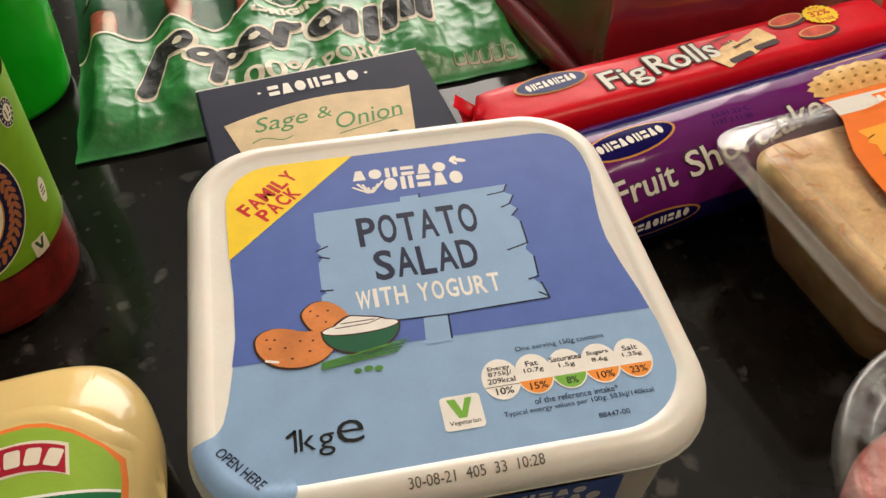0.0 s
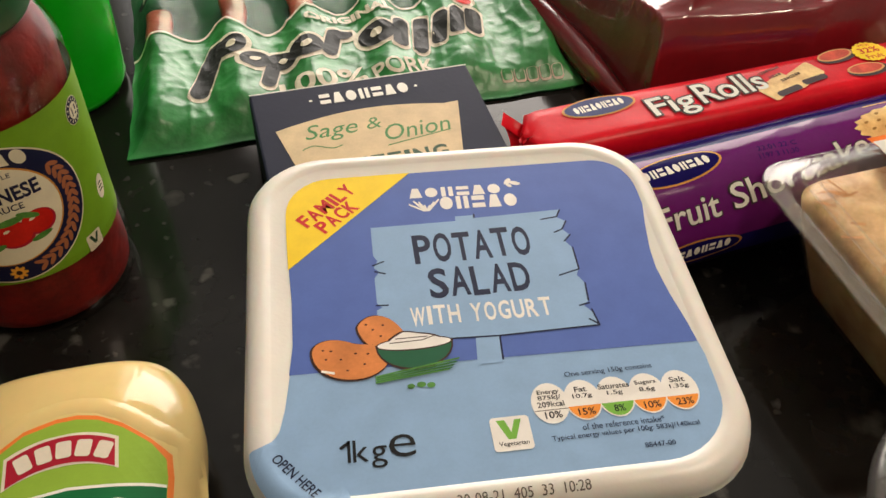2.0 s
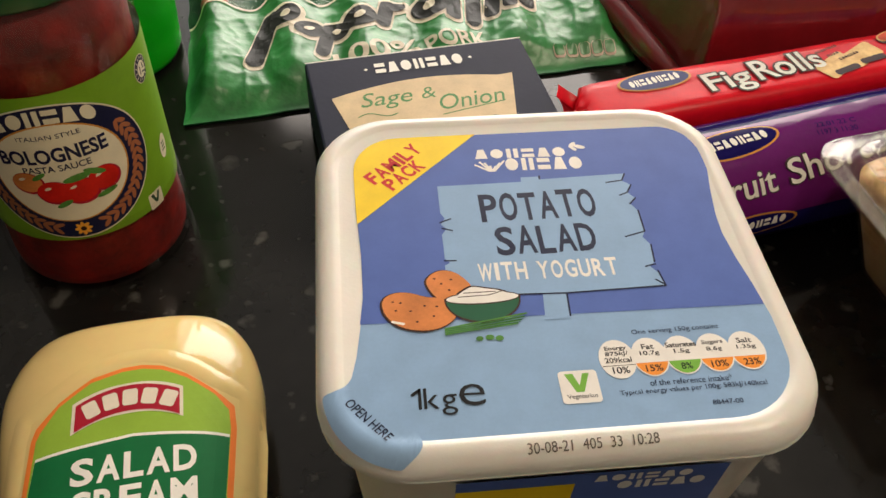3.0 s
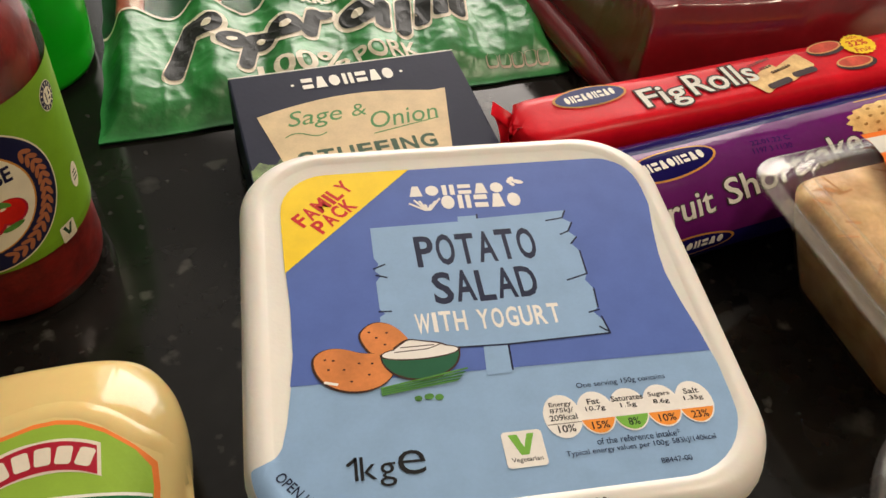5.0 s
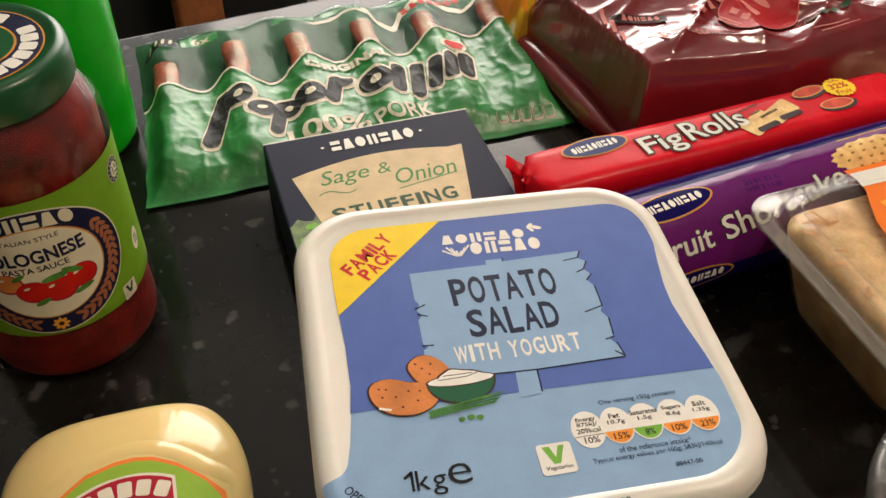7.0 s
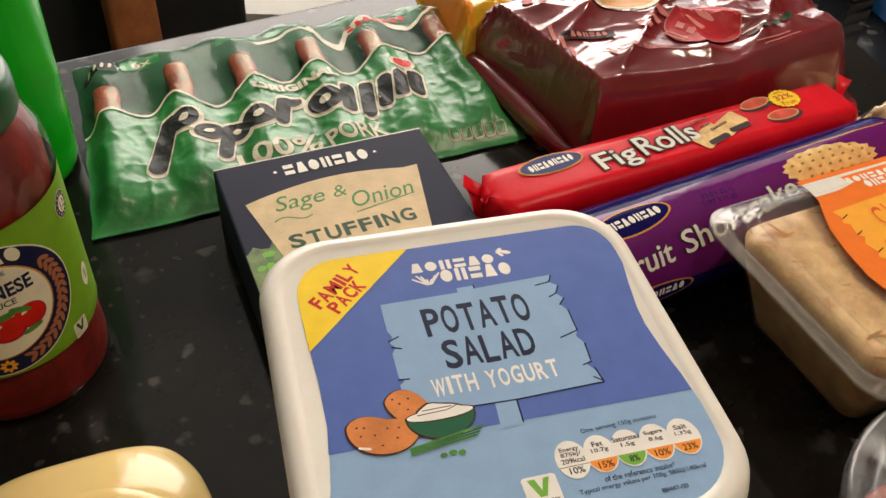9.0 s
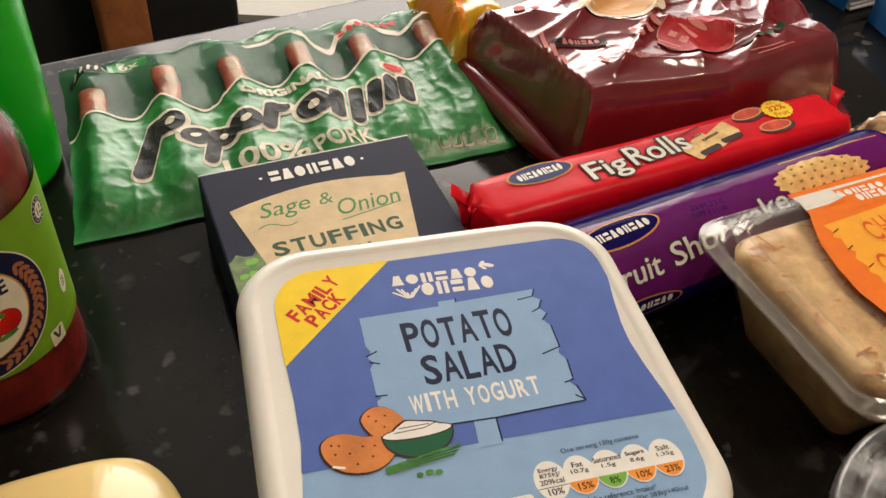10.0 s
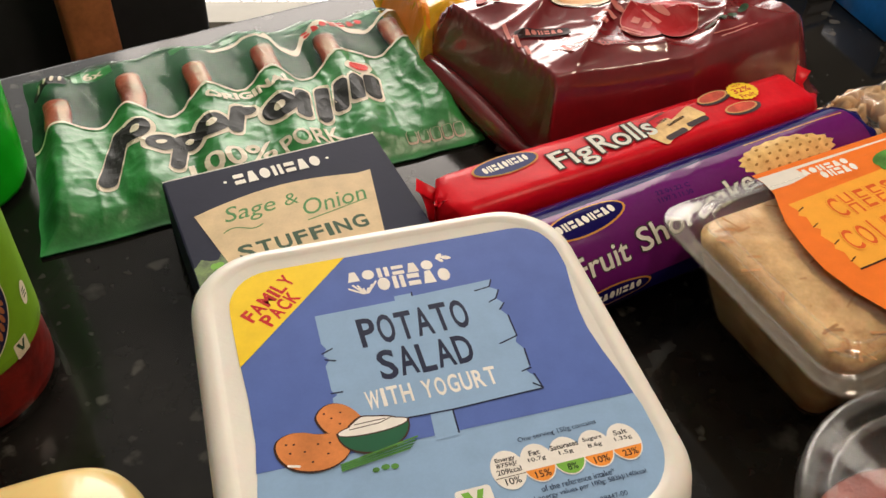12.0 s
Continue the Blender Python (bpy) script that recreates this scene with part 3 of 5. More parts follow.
    words("One serving 150g contains", 15.8, -35.2, 21.8, 1.8, M["navy"], lid, s, 0.36, 0.6)
    facts = (("Energy", ("875kJ/", "209kcal"), "10%", "white"), ("Fat", ("10.7g",), "15%", "amber"), ("Saturates", ("1.5g",), "8%", "leaf"), ("Sugars", ("8.6g",), "10%", "amber"), ("Salt", ("1.35g",), "23%", "amber"))
    for i, (head, mid, pct, ground) in enumerate(facts):
        cx = 10.6 + 7.95 * i
        cyy = -41.6
        outline = ell(cx, cyy, 4.45, 5.6, 0, 32)
        art("nutrition_oval", [outline], M["white"], lid, s, 0.28 + 0.02 * i)
        if ground != "white":
            low = [(x, y) for x, y in ell(cx, cyy, 4.1, 5.25, 0, 40) if y < cyy - 1.6]
            low.sort(key=lambda p: math.atan2(p[1] - cyy, p[0] - cx))
            art("nutrition_band", [low], M[ground], lid, s, 0.40)
        else:
            art("nutrition_rule", [rect(cx - 4, cyy - 2.0, cx + 4, cyy - 1.8)], M["grey"], lid, s, 0.40)
        words(head, cx - 0.36 * len(head) - 0.4, cyy + 2.2, 0.78 * len(head) + 0.6, 1.5, M["black"], lid, s, 0.46, 0, 0.014)
        for k, line in enumerate(mid):
            words(line, cx - 0.42 * len(line) - 0.2, cyy + (0.2 if len(mid) == 1 else 0.6) - 1.7 * k, 0.86 * len(line) + 0.4, 1.5, M["black"], lid, s, 0.46, 0, 0.01)
        words(pct, cx - 0.62 * len(pct), cyy - 4.2, 1.35 * len(pct), 1.9, M["black"], lid, s, 0.46, 0, 0.012)
    words("of the reference intake*", 16.6, -49.7, 19.6, 1.7, M["navy"], lid, s, 0.36)
    words("Typical energy values per 100g: 583kJ/140kcal", 9.0, -52.1, 35.0, 1.7, M["navy"], lid, s, 0.36, 0.4)
    words("88447-00", 29.6, -55.9, 7.2, 1.3, M["navy"], lid, s, 0.36)
    corner = [(-37.5, -58.4), (-37.2, -62.4)] + [(-38.8 + 20.2 * math.cos(radians(a)), -45.6 + 20.2 * math.sin(radians(a))) for a in range(262, 180, -6)] + [(-58.6, -46.4), (-56.2, -46.0), (-54.2, -44.8), (-52.6, -43.0), (-51.6, -40.6), (-48.5, -45), (-45, -50.5), (-40, -55.5)]
    tabbed = art("opening_tab", [rounded(corner)], M["sky"], lid, s, 1.5, 2, "pale blue opening tab at the lid's corner")
    for p in tabbed.data.polygons:
        p.use_smooth = True
    words("OPEN HERE", -54.2, -49.2, 13.8, 2.5, M["navy"], lid, s, 1.9, -49, 0.01, 0, 2)
    # embossed tab and the stamped date on the rim
    words("30-08-21  405  33  10:28", -14.6, -64.6, 29.5, 2.2, M["grey"], lid, s, 0.15, 0.6, 0, 0, 2)
    # printed wrap on the near side of the body
    front = lambda u, v, h: (u * MM, (cy - 49.4 - v * 0.0774 - h - 0.4) * MM, (6 + v) * MM)
    art("wrap_print", [rect(-30, 30, 34, 84)], M["blue"], t, front, 0.1, label="blue printed wrap on the tub")
    art("wrap_print", [rect(-30, 30, -2, 79)], M["yellow"], t, front, 0.2)
    art("logo", blocks(6, 2, 81, 26, 81, 3.4) + blocks(5, 8, 76.4, 30, 76.4, 4.2), M["white"], t, front, 0.3)
    return t


potato_salad_tub(pose(0.005, 0.1755, 0, 0, 0, 12.5))

# ---- stuffing mix box ----


def stuffing_box(m):
    t = thing("stuffing_box", m, "navy carton of sage and onion stuffing mix, lying flat", "food box")
    part("carton", box_bm(-0.0515, -0.116, 0, 0.0515, 0, 0.031, 0.0012), M["boxnavy"], t, smooth=False)
    # Pale strip painted in for the bright highlight along the back edge.
    art("edge_highlight", [[(-51.3, -0.9), (51.3, -0.9), (51.3, -0.2), (-51.3, -0.2)]], M["cardwhite"], t, flat(0.031), 0.1, label="pale painted highlight along the carton edge")
    s = flat(0.031)
    art("picture", [rect(-50.8, -116, 50.8, -86.5)], M["cardwhite"], t, s, 0.1)
    art("picture", [[(-50.8, -86.5), (-50.8, -60)] + [(-50 + 3.2 * i, -60 + 2.6 * math.sin(i * 1.7) + min(1.2 * i, 5) - 0.98 * max(0, i - 6)) for i in range(31)] + [(50.8, -86.5)]], M["veg"], t, s, 0.14, label="green vegetable picture")
    random.seed(4)
    for k, p in enumerate([ell(random.uniform(-48, -30), random.uniform(-84, -60), random.uniform(1, 2.6), random.uniform(1, 2), random.uniform(0, 90), 9) for _ in range(16)]):
        art("floret", [p], M["leaf" if k % 3 else "chive"], t, s, 0.17 + 0.005 * k)
    panel = [(-43.4, -29)] + [(-43 + 82.5 * i / 12, -28.6 + 6.6 * math.sin(math.pi * i / 12)) for i in range(1, 12)] + [(39.6, -26.6), (27, -82), (-33, -82)]
    art("title_panel", [panel], M["card"], t, s, 0.26, label="kraft coloured title panel")
    art("logo", blocks(7, -21.5, -11.2, 20.6, -11.2, 7.6) + [ell(-25, -11.2, 0.8, 0.8), ell(23.8, -11.2, 0.8, 0.8)], M["white"], t, s, 0.3, label="white brand blocks")
    words("Sage", -31.6, -41.0, 23.5, 12.5, M["script"], t, s, 0.34, 1, 0.0, 0.3)
    words("&", -4.4, -37.0, 6.6, 7.6, M["script"], t, s, 0.34, 0, -0.005, 0.2)
    words("Onion", 2.2, -46.4, 29.5, 10.5, M["script"], t, s, 0.34, 1, 0.0, 0.3)
    art("flourish", [capsule(-34 + 1.4 * i, -44 + 1.6 * math.sin(i * 0.5), -32.6 + 1.4 * i, -44 + 1.6 * math.sin(i * 0.5 + 0.5), 0.3, 3) for i in range(12)] + [capsule(2 + 2.4 * i, -49.4 + 0.35 * i, 4.4 + 2.4 * i, -49.1 + 0.35 * i, 0.3, 3) for i in range(12)], M["script"], t, s, 0.32)
    drawn_words("STUFFING", -31.6, -62.8, 57.5, 8.6, M["serif"], t, s, 0.34, 0, 0.03, 0.2)
    drawn_words("MIX", -10.6, -74.4, 20, 8.2, M["serif"], t, s, 0.34, 0, 0.03, 0.25)
    return t


stuffing_box(pose(-0.055, 0.354, 0, 0, 0, 20.5))

# ---- pack of snack sausages ----
STICKS = (-98.5, -60, -23, 17, 54, 96)
HEADS = (50, 60, 57, 59, 58, 61)


def pack_edge(u, v):
    """Bends the pack's straight grid into its uneven outline."""
    a, b = (u + 113) / 226, (v + 67) / 149
    u += -13 * (1 - a) * (1 - b) ** 1.6 - 2.5 * (1 - a) * b - 8 * a * (1 - b) + 6 * a * b + 1.2 * nz(v, 3, 0.06)
    v += 2.5 * (1 - b) + (7 * math.sin(math.pi * a) ** 0.7 + 3.5 * nz(u, 5, 0.035) + 2.8 * math.sin(u * 0.15)) * smooth01(b * 3 - 2) + 1.5 * nz(u, 7, 0.045) * smooth01(1 - b * 3)
    return u, v


def unbent(u, v):
    a, b = u, v
    for _ in range(4):
        x, y = pack_edge(a, b)
        a, b = a + u - x, b + v - y
    return a, b


def pack_height(u, v):
    edge = min(smooth01((u + 113) / 12), smooth01((113 - u) / 12), smooth01((v + 67) / 15), smooth01((82 - v) / 15))
    bulge = sum(math.exp(-((u - c) / 10.5) ** 2) for c in STICKS) * smooth01((72 - v) / 14) * smooth01((v + 62) / 22)
    wrinkle = 0.7 * nz(u, v * 0.3, 0.09, 2) + 0.25 * nz(u * 0.6, v, 0.22, 5) + 1.0 * abs(nz(u, v, 0.055, 8)) + 0.9 * (1 - abs(nz(u * 1.2, v * 0.35, 0.06, 11))) ** 8 + 0.55 * (1 - abs(nz(u + v * 0.3, v * 0.6 - u * 0.3, 0.11, 17))) ** 7
    return 1.6 + edge * (6.4 + 6.6 * bulge + wrinkle)


def pack_surface(u, v, h):
    x, y = pack_edge(u, v)
    return (x * MM, y * MM, (pack_height(u, v) + h) * MM)


def pack_print(u, v, h):
    """Artwork laid on the pack at its true place."""
    return pack_surface(*unbent(u, v), h)


WAVE = ((-125, 9), (-112, 12), (-98, 17), (-81, 11.5), (-65, 22), (-46, 7.5), (-16, 25), (-4, 19), (16, 27), (30, 13.5), (63, 30), (79, 22), (102, 29), (120, 31))


def pack_wave(u):
    """The wavy border of the clear window."""
    for (u0, v0), (u1, v1) in zip(WAVE, WAVE[1:]):
        if u0 <= u <= u1:
            return v0 + (v1 - v0) * smooth01((u - u0) / (u1 - u0))
    return 20


def sausage_pack(m):
    t = thing("sausage_pack", m, "crinkled green and clear plastic pack of six salami sticks", "snack pack")
    part("backing", sheet(lambda u, v: (*(c * MM for c in pack_edge(u, v)), (0.5 + 0.22 * pack_height(u, v)) * MM), -113, 113, -67, 82, 60, 40), M["packdark"], t, "dark green pack backing")
    for c, head in zip(STICKS, HEADS):
        loops = []
        for k in range(15):
            a = k / 14
            v = pack_wave(c) - 3 + (head - pack_wave(c)) * a
            r = 7.0 * (math.sqrt(max(0.02, 1 - ((a - 0.9) / 0.1) ** 2)) if a > 0.9 else 1) * (1 + 0.05 * nz(c, v, 0.2))
            ring = []
            for i in range(14):
                an = 2 * math.pi * i / 14
                x, y = pack_edge(c + 1.5 * nz(v, c, 0.03), v)
                ring.append(((x + r * math.cos(an)) * MM, y * MM, (8.2 + 0.6 * r * math.sin(an)) * MM))
            loops.append(ring)
        part("salami_stick", rings(loops), M["salami"], t, "red-brown salami stick")
    def green_zone(a, b):
        u = -113 + 226 * a
        return pack_surface(u, -67 + (pack_wave(u) + 67) * b, 0.25)
    part("green_print", sheet(green_zone, 0, 1, 0, 1, 200, 90), M["packgreen"], t, "glossy green printed film")
    def window_zone(a, b):
        u = -113 + 226 * a
        w = pack_wave(u)
        return pack_surface(u, w + (82 - w) * b, 0.6)
    part("clear_window", sheet(window_zone, 0, 1, 0, 1, 150, 50), M["clear"], t, "clear film window")
    part("window_border", sheet(lambda a, b: pack_surface(-113 + 226 * a, pack_wave(-113 + 226 * a) - 1.0 + 1.9 * b, 0.9), 0, 1, 0, 1, 200, 2), M["cream"], t, "cream wavy border")
    s = pack_print
    # green and cream print across the head of the pack
    art("head_print", [rect(-108, 60, -92, 66), rect(-90, 58, -68, 68)], M["packgreen"], t, s, 1.0, 5)
    art("head_print", [rrect(-102, 57, 19, 7, 2, 10)], M["letterblack"], t, s, 1.8, 2, "dark printed flash")
    for i in range(4):
        art("head_print", [capsule(-108 + 4 * i, 55 + 0.8 * i, -107 + 4 * i, 58 + 0.8 * i, 0.8, 3)], M["cream"], t, s, 2.3, 2)
    words("6x", -84, 59.4, 11, 7, M["cream"], t, s, 1.3, 0, 0.02, 0, 4)
    banner = [(-14, 60), (-2, 64), (10, 68), (21, 60), (27, 46), (33, 43), (44, 57), (54, 63), (65, 63), (72, 55), (82, 51), (96, 58), (107, 62)]
    def ribbon(a, b):
        k = min(len(banner) - 2, int(a))
        (u0, v0), (u1, v1) = banner[k], banner[k + 1]
        u, v = u0 + (u1 - u0) * (a - k), v0 + (v1 - v0) * smooth01(a - k)
        return s(u, v + (b - 0.5) * (6.5 if 20 < u < 80 else 3.0), 1.1)
    part("head_ribbon", sheet(ribbon, 0, len(banner) - 1.001, 0, 1, 90, 3), M["cream"], t, "cream printed ribbon")
    art("head_print", [rect(-34, 66, -10, 74), [(-4, 68), (16, 75), (30, 72), (50, 68), (62, 72), (94, 66), (104, 68), (104, 76), (-4, 76)]], M["packgreen"], t, s, 0.85, 4, "green printed head of the pack")
    for p in blocks(7, 42, 57, 84, 64, 5.6, 0.3):
        art("banner_mark", [p], M["red"], t, s, 1.4, 4)
    # bold black shapes of the brand with cream outlines
    strokes = [capsule(-88, -33, -75, 0, 4.6), ell(-68.5, -2.5, 9.5, 7.5, 40), ell(-57.5, -15, 8.2, 6.6, 25), capsule(-54, -34, -47, -13, 3.6), ell(-44, -17.5, 7.2, 6.6, 20), ell(-30.5, -12.5, 9.6, 8.2, 25), capsule(-19.5, -17, -13.5, 0, 3.8), ell(-9, -2, 5, 3.6, 10), ell(7.5, -9, 10.4, 9.4, 30), capsule(18, -20, 22.5, -1, 4), capsule(28, -24, 34, 0, 4), capsule(39, -20, 45, -1, 4), capsule(49.5, -18, 54.5, -1, 4), capsule(59.5, -16, 64, 0, 4.6)]
    def bigger(poly, d):
        cx, cy = sum(p[0] for p in poly) / len(poly), sum(p[1] for p in poly) / len(poly)
        return [(x + d * (x - cx) / math.hypot(x - cx, y - cy), y + d * (y - cy) / math.hypot(x - cx, y - cy)) for x, y in poly]
    art("brand_outline", [bigger(p, 2.6) for p in strokes] + [ell(61.5, 12.5, 8.4, 6.6, 10)], M["cream"], t, s, 0.55, 3, "cream outline of the brand")
    for p in strokes:
        art("brand_shape", [p], M["letterblack"], t, s, 0.95, 3, "black brand shape")
    for p in (ell(-68, -2.5, 3.4, 2.2, 50), ell(-30.5, -12, 3.8, 2.2, 35), ell(7.2, -9, 3.6, 3.0, 45), ell(-57.5, -14.4, 3.2, 1.6, 25), ell(-44, -17.5, 2.4, 2.0, 25)):
        art("brand_counter", [p], M["cream"], t, s, 1.25, 2.5)
    art("brand_dot", [ell(61.5, 12.5, 5.8, 4.4, 10)], M["red"], t, s, 1.1, 3, "red dot")
    words("ORIGINAL", -27, 9.6, 49, 7.4, M["cream"], t, s, 1.3, 0, 0.05, 0, 3)
    words("100%", -50, -50, 46, 14, M["cream"], t, s, 0.8, 6, 0.02, 0.1, 3)
    words("PORK", -1.5, -47, 33, 12, M["cream"], t, s, 0.8, 3, 0.02, 0, 3)
    art("nutrition_strip", [rrect(65 + 6.8 * i, -55 - 0.5 * i, 6.2, 6.6, 1.8) for i in range(5)], M["cream"], t, s, 0.9, 2.5, "pale nutrition ovals")
    art("nutrition_strip", [rrect(65 + 6.8 * i, -54.7 - 0.5 * i, 5.2, 5.4, 1.4) for i in range(5)], M["packgreen"], t, s, 1.25, 2.5)
    return t


sausage_pack(pose(-0.0665, 0.425, 0, 0, 0, 21.7))

# ---- biscuits ----


def biscuit_wrap(m):
    t = thing("fig_roll_pack", m, "red wrapped pack of fig roll biscuits, unopened", "biscuit pack")
    loops = []
    n = 32
    for u, w, zt, zb in ((-113, 2.0, 36, 6), (-111, 4.5, 38, 4), (-108.5, 9, 39.4, 2), (-105.5, 13.6, 40.4, 0.5), (-102, 15, 40.8, 0), (-60, 15.4, 41, 0), (-20, 15.2, 40.7, 0), (30, 15.5, 41.1, 0), (70, 15.3, 40.8, 0), (97, 15.2, 41, 0), (101, 14, 40, 1), (106, 6, 36, 3), (111, 1.5, 32, 6), (115, 1.2, 31, 7)):
        ring = []
        for i in range(n):
            a = 2 * math.pi * (i + 0.5) / n
            ca, sa = math.cos(a), math.sin(a)
            k = (abs(ca) ** 11 + abs(sa) ** 11) ** (-1 / 11)
            end = 1.0 if abs(u) > 103 else 0.0
            ring.append(((u + end * 2.2 * nz(a * 3, u, 1.1)) * MM, (ca * k * w * 1.03 - 2.4 + end * 1.8 * math.sin(a * 9 + u)) * MM, ((zt + zb) / 2 + sa * k * (zt - zb) / 2 + 0.25 * nz(u, a * 8, 0.2)) * MM))
        loops.append(ring)
    part("wrapper", rings(loops), M["figred"], t, "glossy red film wrapper")
    for side, u0 in ((-1, -108), (1, 107)):
        part("end_crimp", sheet(lambda a, b: ((u0 + side * (8 * a + 1.8 * math.sin(b * 9) + 1.4 * math.sin(b * 23))) * MM, (-2.4 + (10 + 8 * a) * (b - 0.5) * 1.6 + 2.2 * a * math.sin(b * 26)) * MM, (22 + 36 * (b - 0.5) * (0.8 + 0.35 * a) + 2.5 * a * math.sin(b * 17)) * MM), 0, 1, 0, 1, 8, 40), M["figred"], t, "crimped red film end")
    s = flat(0.0412)
    art("brand_oval", [ell(-74.6, 4.4, 17.6, 6.4, 1)], M["gold"], t, s, 0.1)
    art("brand_oval", [ell(-74.6, 4.4, 16.4, 5.6, 1)], M["ovalblue"], t, s, 0.2, label="blue brand oval")
    art("logo", blocks(9, -87, 3.8, -62.5, 5.2, 4.4), M["white"], t, s, 0.3)
    for b, k in (("brown", 0.06), ("white", 0.012)):
        words("Fig", -53.4 - (0.8 if b == "brown" else 0), -13.2 - (0.8 if b == "brown" else 0), 22 + (1.6 if b == "brown" else 0), 15.5 + (1.6 if b == "brown" else 0), M[b if b == "brown" else "cardwhite"], t, s, 0.3 if b == "brown" else 0.4, 3, k)
        words("Rolls", -29 - (0.8 if b == "brown" else 0), -7.8 - (0.8 if b == "brown" else 0), 35 + (1.6 if b == "brown" else 0), 13.5 + (1.6 if b == "brown" else 0), M[b if b == "brown" else "cardwhite"], t, s, 0.3 if b == "brown" else 0.4, 3, k)
    for cx, cy, a in ((10, -6, 28), (26, -2, 24)):
        art("fig_roll_picture", [rrect(cx, cy, 20, 11, 2, a)], M["biscuit"], t, s, 0.2 + cx * 0.002, label="golden printed fig roll")
        art("fig_roll_picture", [rrect(cx + 3, cy - 4.2, 14, 3.6, 1.5, a - 16)], M["figskin"], t, s, 0.34 + cx * 0.002)
    art("date_stamp", blocks(8, 5, 4, 18, 7, 1.6) + blocks(4, 9, 0.5, 16, 2, 1.6) + blocks(7, 13, -3, 25, 0, 1.6), M["brown"], t, s, 0.45)
    for cx, cy, a in ((50, 6.6, 6), (58, -6.5, 0)):
        art("fig_picture", [ell(cx, cy, 11, 4.8, a)], M["figskin"], t, s, 0.2)
        art("fig_picture", [ell(cx - 0.6, cy + 0.9, 10, 3.9, a)], M["latte"], t, s, 0.26)
        art("fig_picture", [ell(cx - 0.6, cy + 0.9, 8.8, 3.2, a)], M["figflesh"], t, s, 0.32, label="red printed fig half")
    art("sun_badge", [[((67.5 + (9.2 if i % 2 else 8.4) * math.cos(math.pi * i / 18)), (5.2 + (7.6 if i % 2 else 6.9) * math.sin(math.pi * i / 18))) for i in range(36)]], M["yellow"], t, s, 0.4, label="yellow sun badge")
    words("32%", 62.0, 4.2, 11, 4.2, M["red"], t, s, 0.48, 0, 0.02)
    words("Fruit", 63.2, -0.4, 9, 3.4, M["red"], t, s, 0.48, 0, 0.01)
    words("WITH", 64.2, 9.4, 6, 1.8, M["red"], t, s, 0.48, 0, 0.01)
    return t


biscuit_wrap(pose(0.1235, 0.358, 0, 0, 0, 23.3))


